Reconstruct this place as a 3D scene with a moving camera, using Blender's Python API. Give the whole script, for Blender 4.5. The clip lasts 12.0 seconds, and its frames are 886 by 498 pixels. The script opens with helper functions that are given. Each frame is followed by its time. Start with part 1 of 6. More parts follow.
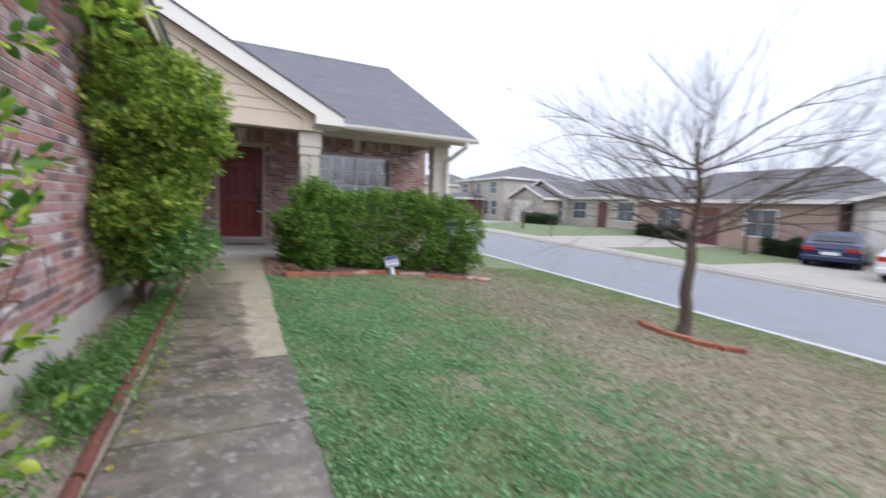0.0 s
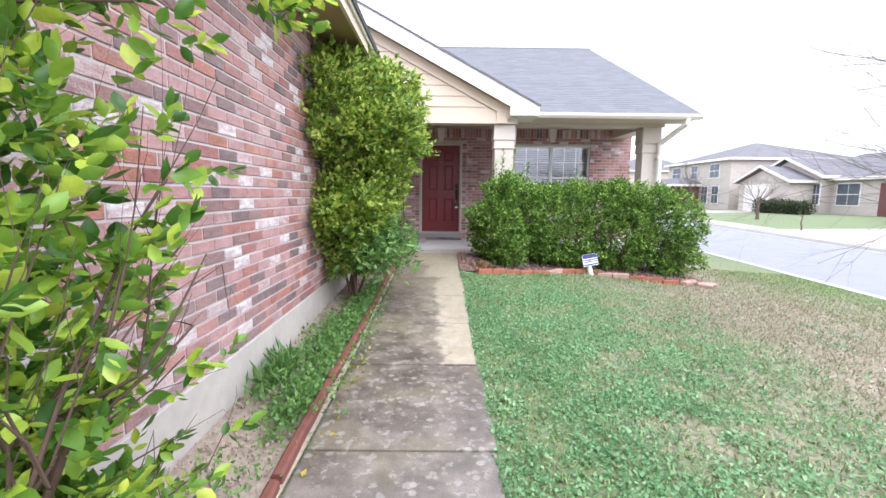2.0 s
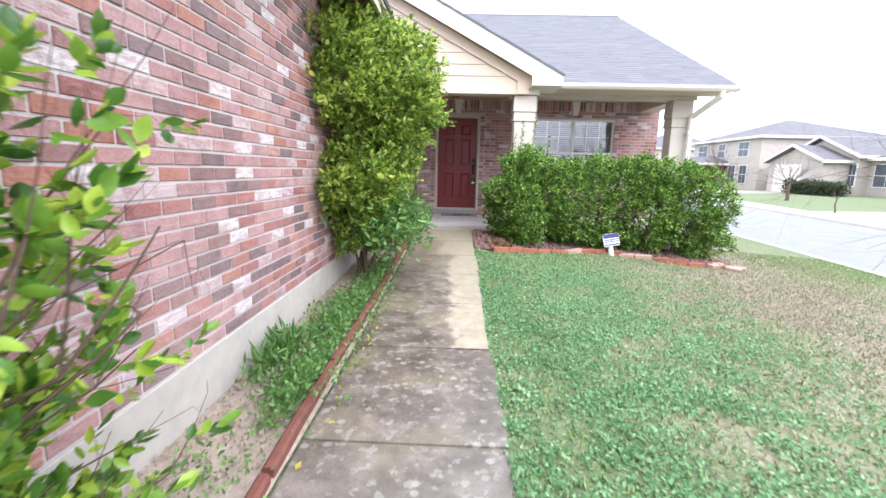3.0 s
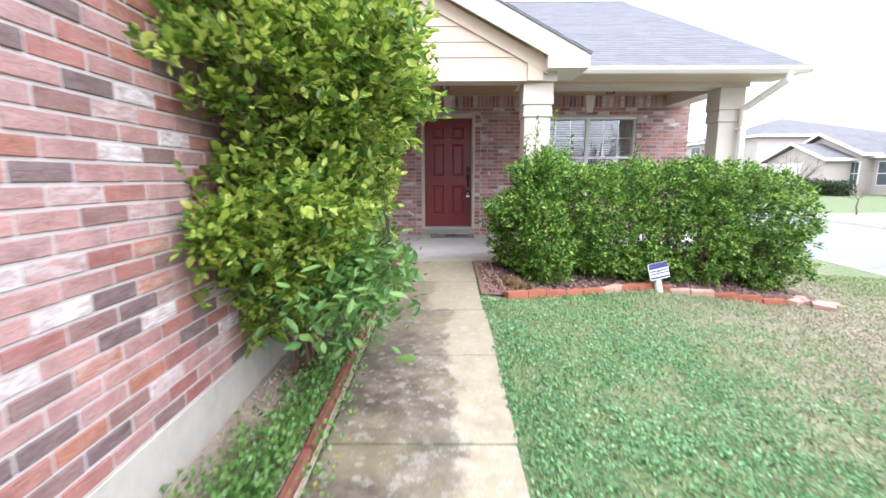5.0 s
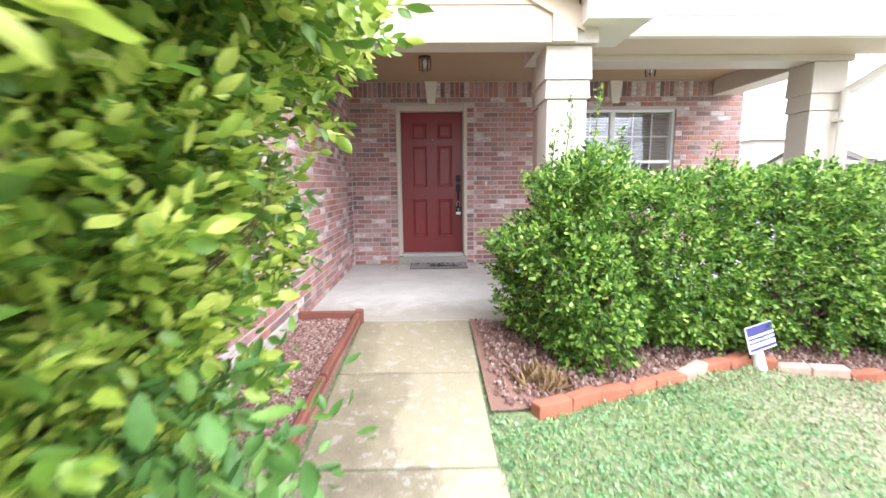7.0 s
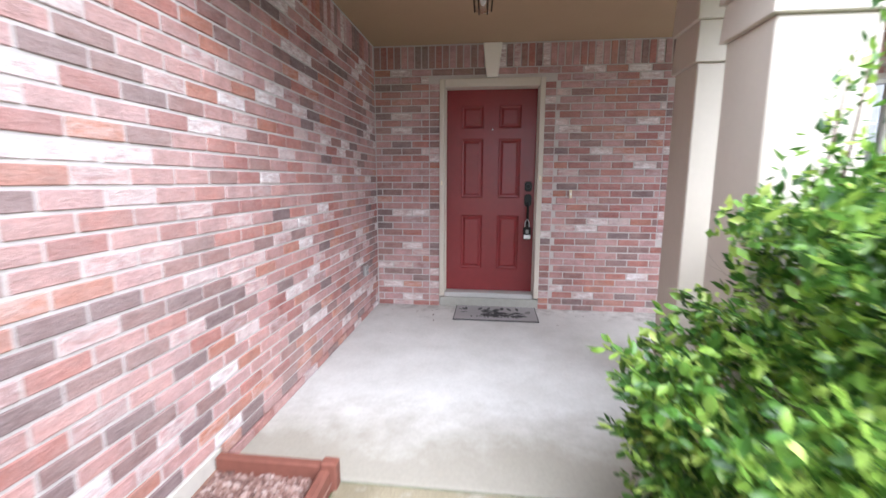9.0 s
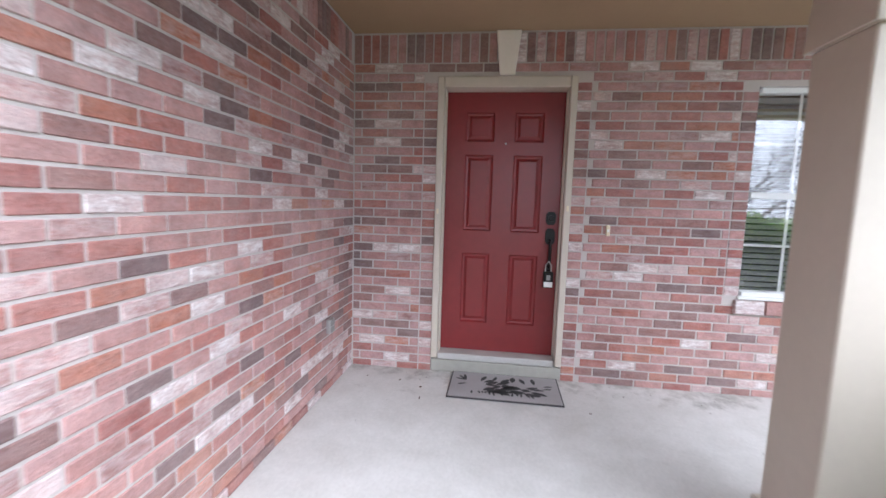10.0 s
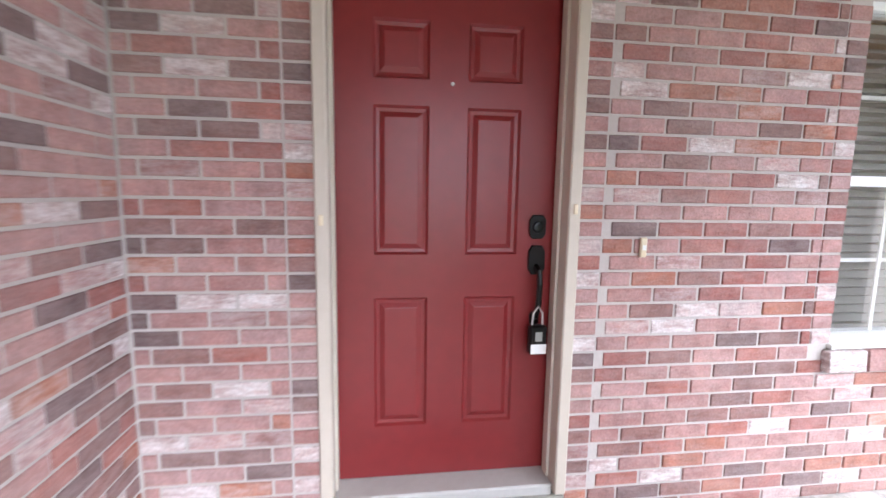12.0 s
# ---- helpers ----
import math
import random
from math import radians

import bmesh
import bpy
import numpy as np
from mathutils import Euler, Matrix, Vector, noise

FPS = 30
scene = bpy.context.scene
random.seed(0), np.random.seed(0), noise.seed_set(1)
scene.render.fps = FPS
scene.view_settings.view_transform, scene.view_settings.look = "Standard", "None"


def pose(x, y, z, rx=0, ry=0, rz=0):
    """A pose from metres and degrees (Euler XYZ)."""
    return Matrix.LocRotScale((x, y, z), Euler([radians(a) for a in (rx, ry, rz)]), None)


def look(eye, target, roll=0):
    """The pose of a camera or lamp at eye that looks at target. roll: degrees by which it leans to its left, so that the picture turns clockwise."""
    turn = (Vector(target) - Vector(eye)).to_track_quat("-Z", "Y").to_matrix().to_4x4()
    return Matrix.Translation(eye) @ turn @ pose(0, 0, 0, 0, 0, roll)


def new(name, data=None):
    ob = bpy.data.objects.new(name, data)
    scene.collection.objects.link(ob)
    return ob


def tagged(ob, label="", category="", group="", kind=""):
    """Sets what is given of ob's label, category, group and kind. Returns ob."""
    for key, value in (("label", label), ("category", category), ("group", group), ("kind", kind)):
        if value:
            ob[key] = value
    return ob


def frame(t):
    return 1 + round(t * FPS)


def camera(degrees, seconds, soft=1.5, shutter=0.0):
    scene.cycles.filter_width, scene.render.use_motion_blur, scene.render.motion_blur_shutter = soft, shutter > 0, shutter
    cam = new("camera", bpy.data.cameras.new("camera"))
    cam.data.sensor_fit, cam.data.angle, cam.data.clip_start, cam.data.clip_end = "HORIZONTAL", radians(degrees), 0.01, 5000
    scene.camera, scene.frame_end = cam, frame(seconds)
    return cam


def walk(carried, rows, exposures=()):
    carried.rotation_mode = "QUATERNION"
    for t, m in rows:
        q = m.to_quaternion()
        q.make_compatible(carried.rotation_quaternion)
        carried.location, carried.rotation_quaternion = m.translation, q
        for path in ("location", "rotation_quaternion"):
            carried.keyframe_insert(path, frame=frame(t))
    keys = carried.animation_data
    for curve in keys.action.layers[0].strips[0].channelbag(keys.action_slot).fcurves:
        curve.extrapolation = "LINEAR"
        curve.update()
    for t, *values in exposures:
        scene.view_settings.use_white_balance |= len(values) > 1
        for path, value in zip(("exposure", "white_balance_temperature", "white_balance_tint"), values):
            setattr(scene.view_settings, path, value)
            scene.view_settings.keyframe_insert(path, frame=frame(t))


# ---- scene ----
cam = camera(91.3, 12.0, shutter=0.5)
PATH = [
    (0, (0.001, -0.038, 1.193), (0.857, 1.76, 1.003), 2.5),
    (0.5, (0.04, 0.238, 1.222), (0.451, 2.192, 1.109), 0.5),
    (1, (0.063, 0.366, 1.223), (0.202, 2.351, 1.018), 0.8),
    (1.5, (0.079, 0.391, 1.232), (0.112, 2.376, 0.989), 0.6),
    (2, (0.087, 0.407, 1.222), (0.096, 2.391, 0.972), 0.6),
    (2.5, (0.112, 0.448, 1.205), (0.075, 2.429, 0.933), 0.4),
    (3, (0.109, 0.622, 1.196), (0.047, 2.589, 0.837), 1.4),
    (3.2, (0.092, 0.737, 1.195), (0.045, 2.719, 0.936), 0.9),
    (5, (0.016, 2.458, 1.269), (0.004, 4.431, 0.945), -0.1),
    (5.5, (0.051, 2.959, 1.321), (0.015, 4.946, 1.098), 1.0),
    (6, (-0.009, 3.44, 1.36), (-0.06, 5.419, 1.076), 0.2),
    (6.5, (0.03, 3.974, 1.321), (0.077, 5.951, 1.022), -0.6),
    (8.3, (0.137, 5.659, 1.511), (-0.007, 7.625, 1.176), 1.0),
    (8.5, (0.144, 5.897, 1.509), (-0.06, 7.854, 1.152), 1.2),
    (9, (0.095, 6.411, 1.478), (-0.13, 8.374, 1.167), 0.2),
    (9.5, (0.086, 6.981, 1.507), (-0.164, 8.952, 1.276), 1.0),
    (10, (0.059, 7.471, 1.526), (-0.197, 9.442, 1.31), 1.8),
    (10.5, (-0.073, 7.94, 1.495), (-0.206, 9.923, 1.271), 0.3),
    (11, (-0.11, 8.404, 1.513), (-0.24, 10.393, 1.345), 1.5),
    (11.5, (-0.165, 8.81, 1.489), (-0.15, 10.801, 1.303), 1.4),
    (12, (-0.182, 9.145, 1.556), (0.075, 11.113, 1.304), 0.9),
]
EXPOSURES = [(0, 0.70, 6000, 14), (0.6, 1.0, 6000, 15), (1.5, 1.47, 6050, 16), (3.2, 1.78, 6050, 15), (5.0, 1.9, 6050, 14), (6.5, 2.48, 6250, 13), (8.5, 2.58, 6000, 11), (9.5, 2.6, 5850, 12), (10.5, 2.76, 5750, 11), (11.0, 2.93, 5750, 11), (11.5, 3.17, 5800, 12), (12.0, 3.38, 5850, 12)]
walk(cam, [(t, look(eye, target, roll)) for t, eye, target, roll in PATH],
     exposures=EXPOSURES)

# ---- world, sun, exposure ----
world = bpy.data.worlds.new("overcast_sky")
scene.world = world
world.use_nodes = True
wn, wl = world.node_tree.nodes, world.node_tree.links
wn.clear()
sky = wn.new("ShaderNodeTexSky")
sky.sky_type, sky.sun_disc, sky.sun_elevation, sky.sun_rotation = "NISHITA", False, radians(46), radians(145)
grey = wn.new("ShaderNodeHueSaturation")
grey.inputs["Saturation"].default_value = 0.12
cloud = wn.new("ShaderNodeMixRGB")
cloud.inputs[0].default_value = 0.8
cloud.inputs[2].default_value = (9.4, 9.9, 10.8, 1)
back = wn.new("ShaderNodeBackground")
back.inputs["Strength"].default_value = 0.1
wout = wn.new("ShaderNodeOutputWorld")
wl.new(sky.outputs[0], grey.inputs["Color"])
wl.new(grey.outputs[0], cloud.inputs[1])
# an overcast sky is brighter overhead than at the horizon
way = wn.new("ShaderNodeTexCoord")
height = wn.new("ShaderNodeSeparateXYZ")
lift = wn.new("ShaderNodeMapRange")
for k, v in (("From Min", 0.0), ("From Max", 1.0), ("To Min", 0.70), ("To Max", 1.35)):
    lift.inputs[k].default_value = v
shade = wn.new("ShaderNodeMixRGB")
shade.blend_type = "MULTIPLY"
shade.inputs[0].default_value = 1.0
wl.new(way.outputs["Generated"], height.inputs[0])
wl.new(height.outputs[2], lift.inputs["Value"])
wl.new(cloud.outputs[0], shade.inputs[1])
wl.new(lift.outputs[0], shade.inputs[2])
wl.new(shade.outputs[0], back.inputs["Color"])
wl.new(back.outputs[0], wout.inputs["Surface"])

sun_data = bpy.data.lights.new("sun", "SUN")
sun_data.energy, sun_data.angle, sun_data.color = 1.0, radians(60), (1.0, 0.98, 0.96)
sun = new("sun", sun_data)
sun.matrix_world = look((7, -10, 12.6), (0, 0, 0))

# ---- materials ----
def material(name, build):
    m = bpy.data.materials.new(name)
    m.use_nodes = True
    t = m.node_tree
    build(t, t.nodes["Principled BSDF"])
    return m


def node(t, kind, **inputs):
    n = t.nodes.new(kind)
    for k, v in inputs.items():
        key = k.replace("_", " ")
        n.inputs[key].default_value = v
    return n


def coords(t):
    g = t.nodes.new("ShaderNodeNewGeometry")
    return g.outputs["Position"]


def noise_tex(t, scale, detail=4.0, rough=0.55, where=None, stretch=None):
    n = node(t, "ShaderNodeTexNoise", Scale=scale, Detail=detail, Roughness=rough)
    src = where if where is not None else coords(t)
    if stretch:
        m = t.nodes.new("ShaderNodeMapping")
        m.inputs["Scale"].default_value = stretch
        t.links.new(src, m.inputs["Vector"])
        src = m.outputs["Vector"]
    t.links.new(src, n.inputs["Vector"])
    return n.outputs["Fac"]


def ramp(t, fac, stops, mode="LINEAR"):
    r = t.nodes.new("ShaderNodeValToRGB")
    r.color_ramp.interpolation = mode
    e = r.color_ramp.elements
    while len(e) < len(stops):
        e.new(0.5)
    for k, (p, c) in zip(e, stops):
        k.position = p
        k.color = (*c, 1) if len(c) == 3 else c
    t.links.new(fac, r.inputs["Fac"])
    return r.outputs["Color"]


def mix(t, fac, a, b, mode="MIX"):
    m = t.nodes.new("ShaderNodeMixRGB")
    m.blend_type = mode
    for k, v in ((0, fac), (1, a), (2, b)):
        if isinstance(v, (int, float)):
            m.inputs[k].default_value = v
        elif isinstance(v, tuple):
            m.inputs[k].default_value = (*v, 1)
        else:
            t.links.new(v, m.inputs[k])
    return m.outputs["Color"]


def math_node(t, op, a, b=0.0):
    m = t.nodes.new("ShaderNodeMath")
    m.operation = op
    for k, v in ((0, a), (1, b)):
        if isinstance(v, (int, float)):
            m.inputs[k].default_value = v
        else:
            t.links.new(v, m.inputs[k])
    return m.outputs[0]


def bump(t, b, height, strength=0.3, distance=0.01):
    n = node(t, "ShaderNodeBump", Strength=strength, Distance=distance)
    t.links.new(height, n.inputs["Height"])
    t.links.new(n.outputs["Normal"], b.inputs["Normal"])


def per_piece(t):
    """One random value for each separate piece or each island of a joined mesh."""
    o, g = t.nodes.new("ShaderNodeObjectInfo"), t.nodes.new("ShaderNodeNewGeometry")
    return math_node(t, "FRACT", math_node(t, "ADD", o.outputs["Random"], g.outputs["Random Per Island"]))


def plain(name, colour, rough=0.6, grain=25.0, vary=0.12, relief=0.15, metal=0.0, dist=0.004, spec=0.5):
    """Paint or a like surface: a colour with soft stains, fine grain and slight relief."""
    def build(t, b):
        big, small = noise_tex(t, 1.7, 5), noise_tex(t, grain, 4)
        dark = tuple(c * (1 - vary) for c in colour)
        lite = tuple(min(1, c * (1 + vary * 0.6)) for c in colour)
        c = ramp(t, big, [(0.3, dark), (0.7, lite)])
        c = mix(t, 0.35, c, ramp(t, small, [(0.3, dark), (0.7, lite)]))
        t.links.new(c, b.inputs["Base Color"])
        b.inputs["Roughness"].default_value = rough
        b.inputs["Metallic"].default_value = metal
        b.inputs["Specular IOR Level"].default_value = spec
        if relief:
            bump(t, b, small, relief, dist)
    return material(name, build)


def build_brick(t, b):
    r = per_piece(t)
    base = ramp(t, r, [(0.0, (0.35, 0.18, 0.165)), (0.08, (0.41, 0.22, 0.20)), (0.17, (0.33, 0.125, 0.10)), (0.25, (0.37, 0.20, 0.185)), (0.34, (0.28, 0.10, 0.085)),
                       (0.42, (0.39, 0.225, 0.215)), (0.50, (0.35, 0.135, 0.09)), (0.56, (0.15, 0.092, 0.09)), (0.64, (0.20, 0.11, 0.10)), (0.72, (0.25, 0.125, 0.11)),
                       (0.78, (0.40, 0.235, 0.22)), (0.84, (0.45, 0.33, 0.32)), (0.94, (0.37, 0.14, 0.085)), (0.97, (0.30, 0.16, 0.15))], "CONSTANT")
    streak = noise_tex(t, 9, 5, 0.7)
    base = mix(t, 0.55, base, ramp(t, streak, [(0.32, (0.6, 0.55, 0.55)), (0.52, (1.1, 1.07, 1.07)), (0.7, (1.5, 1.42, 1.38))]), "MULTIPLY")
    chalk = noise_tex(t, 20, 6, 0.7, stretch=(0.55, 0.55, 1.9))
    wash = noise_tex(t, 1.1, 3)
    thick = ramp(t, r, [(0.0, (0.10,) * 3), (0.78, (0.45,) * 3), (0.85, (0.95,) * 3), (0.93, (0.3,) * 3)], "CONSTANT")
    spots = ramp(t, chalk, [(0.38, (0,) * 3), (0.62, (1,) * 3)])
    c = mix(t, math_node(t, "MULTIPLY", spots, thick), base, (0.74, 0.70, 0.70))
    bloom = ramp(t, wash, [(0.40, (0.0,) * 3), (0.68, (0.26,) * 3)])
    c = mix(t, bloom, c, (0.58, 0.44, 0.41))
    fine = noise_tex(t, 90, 4, 0.7)
    c = mix(t, 0.5, c, ramp(t, fine, [(0.25, (0.6,) * 3), (0.7, (1.4,) * 3)]), "MULTIPLY")
    t.links.new(c, b.inputs["Base Color"])
    b.inputs["Roughness"].default_value = 0.88
    bump(t, b, math_node(t, "ADD", chalk, fine), 0.8, 0.008)


def build_concrete(t, b):
    big = noise_tex(t, 0.75, 6, 0.62)
    mid = noise_tex(t, 5.5, 6, 0.65)
    fine = noise_tex(t, 120, 3)
    s = t.nodes.new("ShaderNodeSeparateXYZ")
    t.links.new(coords(t), s.inputs[0])
    c = ramp(t, mid, [(0.3, (0.28, 0.235, 0.16)), (0.7, (0.44, 0.38, 0.28))])
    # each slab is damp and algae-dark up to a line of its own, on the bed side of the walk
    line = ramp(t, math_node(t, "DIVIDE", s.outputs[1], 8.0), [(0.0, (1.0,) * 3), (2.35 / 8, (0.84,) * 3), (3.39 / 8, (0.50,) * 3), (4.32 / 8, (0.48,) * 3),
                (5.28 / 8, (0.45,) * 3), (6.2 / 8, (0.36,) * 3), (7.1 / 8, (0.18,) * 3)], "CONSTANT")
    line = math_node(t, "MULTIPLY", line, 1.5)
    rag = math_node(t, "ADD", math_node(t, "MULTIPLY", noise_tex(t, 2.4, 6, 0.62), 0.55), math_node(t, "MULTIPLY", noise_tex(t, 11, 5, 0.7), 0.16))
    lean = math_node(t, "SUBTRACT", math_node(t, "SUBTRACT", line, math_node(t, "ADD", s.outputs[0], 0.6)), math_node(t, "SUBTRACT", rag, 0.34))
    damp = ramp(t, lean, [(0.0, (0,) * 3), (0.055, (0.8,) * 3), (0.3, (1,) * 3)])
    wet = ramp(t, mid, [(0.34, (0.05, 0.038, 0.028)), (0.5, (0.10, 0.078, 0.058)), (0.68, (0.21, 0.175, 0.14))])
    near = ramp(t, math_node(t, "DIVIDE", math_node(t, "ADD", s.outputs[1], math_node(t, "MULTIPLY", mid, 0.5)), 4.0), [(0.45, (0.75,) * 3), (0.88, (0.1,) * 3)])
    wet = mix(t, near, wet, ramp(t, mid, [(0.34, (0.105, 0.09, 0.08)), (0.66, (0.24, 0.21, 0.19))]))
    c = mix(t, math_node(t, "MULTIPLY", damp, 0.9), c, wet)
    # round pale lichen spots
    v = node(t, "ShaderNodeTexVoronoi", Scale=11.0)
    t.links.new(coords(t), v.inputs["Vector"])
    dot = ramp(t, math_node(t, "ADD", v.outputs["Distance"], math_node(t, "MULTIPLY", noise_tex(t, 30, 3), 0.25)), [(0.30, (0.55,) * 3), (0.38, (0,) * 3)])
    dot = math_node(t, "MULTIPLY", dot, ramp(t, noise_tex(t, 2.3, 3), [(0.44, (0,) * 3), (0.54, (1,) * 3)]))
    c = mix(t, math_node(t, "MULTIPLY", dot, damp), c, (0.40, 0.37, 0.32))
    green = ramp(t, noise_tex(t, 1.6, 4), [(0.5, (0,) * 3), (0.7, (0.5,) * 3)])
    c = mix(t, green, c, (0.30, 0.26, 0.15))
    far = math_node(t, "MULTIPLY", math_node(t, "SUBTRACT", math_node(t, "ADD", s.outputs[1], math_node(t, "MULTIPLY", mid, 2.0)), 6.0), 0.4)
    far = ramp(t, far, [(0.0, (0,) * 3), (0.8, (0.75,) * 3)])
    c = mix(t, far, c, (0.25, 0.215, 0.14))
    spots = ramp(t, noise_tex(t, 15, 5, 0.6), [(0.56, (0,) * 3), (0.63, (1,) * 3)])
    c = mix(t, math_node(t, "MULTIPLY", spots, 0.4), c, (0.40, 0.38, 0.34))
    c = mix(t, 0.35, c, ramp(t, fine, [(0.25, (0.35,) * 3), (0.75, (1.35,) * 3)]), "MULTIPLY")
    t.links.new(c, b.inputs["Base Color"])
    rough = ramp(t, damp, [(0, (0.85,) * 3), (1, (0.42,) * 3)])
    t.links.new(rough, b.inputs["Roughness"])
    bump(t, b, math_node(t, "ADD", fine, mid), 0.35, 0.004)


def build_leaf(colours, rough=0.35, patch=0.25, scale=3.0):
    def build(t, b):
        g = t.nodes.new("ShaderNodeNewGeometry")
        o = noise_tex(t, scale, 3)
        r = g.outputs["Random Per Island"]
        f = math_node(t, "ADD", math_node(t, "MULTIPLY", r, 1.0 - patch), math_node(t, "MULTIPLY", o, patch))
        c = ramp(t, f, [(i / (len(colours) - 1), k) for i, k in enumerate(colours)])
        c = mix(t, 0.35, c, ramp(t, noise_tex(t, 60, 3), [(0.3, (0.7,) * 3), (0.7, (1.25,) * 3)]), "MULTIPLY")
        t.links.new(c, b.inputs["Base Color"])
        b.inputs["Roughness"].default_value = rough
        # light passes through thin leaves
        tr = t.nodes.new("ShaderNodeBsdfTranslucent")
        t.links.new(c, tr.inputs["Color"])
        ms = t.nodes.new("ShaderNodeMixShader")
        ms.inputs[0].default_value = 0.38
        t.links.new(b.outputs[0], ms.inputs[1])
        t.links.new(tr.outputs[0], ms.inputs[2])
        t.links.new(ms.outputs[0], t.nodes["Material Output"].inputs["Surface"])
    return build


BRICK = material("brick", build_brick)
MORTAR = plain("mortar", (0.53, 0.485, 0.465), 0.95, 70, 0.14, 0.5)
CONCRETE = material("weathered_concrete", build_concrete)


def build_porch(t, b):
    s = t.nodes.new("ShaderNodeSeparateXYZ")
    t.links.new(coords(t), s.inputs[0])
    mid, fine = noise_tex(t, 3.5, 6, 0.65), noise_tex(t, 60, 4)
    c = ramp(t, mid, [(0.3, (0.53, 0.515, 0.485)), (0.7, (0.65, 0.635, 0.61))])
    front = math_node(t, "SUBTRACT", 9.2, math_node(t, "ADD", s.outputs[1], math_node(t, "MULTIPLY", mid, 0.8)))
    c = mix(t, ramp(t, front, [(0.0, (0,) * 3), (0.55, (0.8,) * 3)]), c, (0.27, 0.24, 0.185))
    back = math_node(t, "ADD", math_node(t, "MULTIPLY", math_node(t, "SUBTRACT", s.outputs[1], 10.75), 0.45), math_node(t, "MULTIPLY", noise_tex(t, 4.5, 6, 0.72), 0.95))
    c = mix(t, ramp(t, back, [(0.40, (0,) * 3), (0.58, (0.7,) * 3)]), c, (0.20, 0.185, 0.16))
    c = mix(t, 0.3, c, ramp(t, fine, [(0.25, (0.7,) * 3), (0.75, (1.15,) * 3)]), "MULTIPLY")
    t.links.new(c, b.inputs["Base Color"])
    b.inputs["Roughness"].default_value = 0.7
    bump(t, b, fine, 0.2, 0.003)


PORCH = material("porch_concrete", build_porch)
FOUND = plain("foundation_concrete", (0.46, 0.42, 0.37), 0.9, 12, 0.25, 0.4)
SIDING = plain("beige_siding_paint", (0.64, 0.52, 0.40), 0.6, 40, 0.05, 0.1)
TRIM = plain("cream_trim_paint", (0.56, 0.50, 0.425), 0.55, 30, 0.06, 0.1)
CREAM = plain("off_white_fascia_paint", (0.78, 0.73, 0.66), 0.45, 30, 0.05, 0.05)
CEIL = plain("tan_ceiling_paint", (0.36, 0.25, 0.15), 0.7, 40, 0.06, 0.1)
ROAD = plain("asphalt", (0.215, 0.22, 0.235), 0.85, 80, 0.12, 0.4)
KERB = plain("kerb_concrete", (0.48, 0.46, 0.43), 0.85, 20, 0.15, 0.3)
RED = plain("red_door_paint", (0.205, 0.017, 0.019), 0.36, 18, 0.16, 0.05)
SOIL = plain("dry_sandy_soil", (0.38, 0.31, 0.245), 0.95, 35, 0.45, 0.8, dist=0.02)
MULCH = plain("red_brown_mulch", (0.22, 0.12, 0.09), 0.95, 60, 0.5, 0.8, dist=0.02)
TERRA = plain("orange_red_clay", (0.34, 0.115, 0.065), 0.9, 14, 0.5, 0.7)
OLDBRICK = plain("pale_pink_brick", (0.45, 0.28, 0.22), 0.9, 30, 0.3, 0.5)
TIMBER = plain("red_stained_wood", (0.175, 0.06, 0.04), 0.8, 22, 0.45, 0.6)
BLACK = plain("black_hardware", (0.012, 0.011, 0.011), 0.35, 30, 0.2, 0.05, metal=0.6)
ALU = plain("dull_aluminium", (0.50, 0.49, 0.47), 0.55, 40, 0.12, 0.1, metal=0.15)
STEEL = plain("brushed_metal", (0.55, 0.55, 0.54), 0.4, 60, 0.1, 0.05, metal=0.9)
GREYPAINT = plain("grey_green_sill_paint", (0.36, 0.35, 0.31), 0.7, 20, 0.18, 0.2)
WHITE = plain("white_vinyl", (0.78, 0.78, 0.77), 0.35, 30, 0.04, 0.03)
SLAT = plain("grey_blind_slat", (0.27, 0.27, 0.26), 0.5, 30, 0.1, 0.03)
DARK = plain("unlit_room_black", (0.03, 0.03, 0.03), 0.9, 10, 0.2, 0.0)
BONE = plain("ivory_plastic", (0.72, 0.62, 0.45), 0.4, 30, 0.05, 0.03)
MATGREY = plain("grey_mat_weave", (0.36, 0.34, 0.34), 0.95, 160, 0.2, 0.6)
MATDARK = plain("charcoal_print", (0.05, 0.048, 0.05), 0.95, 120, 0.3, 0.4)
BARK = plain("grey_brown_bark", (0.115, 0.085, 0.065), 0.95, 40, 0.35, 0.8, dist=0.01)
TWIG = plain("brown_twig", (0.10, 0.06, 0.042), 0.9, 40, 0.3, 0.4)
NAVY = plain("navy_print", (0.035, 0.035, 0.16), 0.4, 30, 0.1, 0.0)
BRONZE = plain("bronze_lantern", (0.04, 0.03, 0.025), 0.5, 30, 0.2, 0.1, metal=0.5)
DRIVE = plain("driveway_concrete", (0.33, 0.30, 0.265), 0.85, 8, 0.14, 0.3)


def build_shingle(t, b):
    r = per_piece(t)
    c = ramp(t, r, [(0, (0.155, 0.155, 0.165)), (0.5, (0.168, 0.168, 0.178)), (1, (0.182, 0.182, 0.192))])
    f = noise_tex(t, 160, 3)
    c = mix(t, 0.5, c, ramp(t, f, [(0.3, (0.6,) * 3), (0.7, (1.3,) * 3)]), "MULTIPLY")
    t.links.new(c, b.inputs["Base Color"])
    b.inputs["Roughness"].default_value = 0.95
    b.inputs["Specular IOR Level"].default_value = 0.12
    bump(t, b, f, 0.5, 0.004)


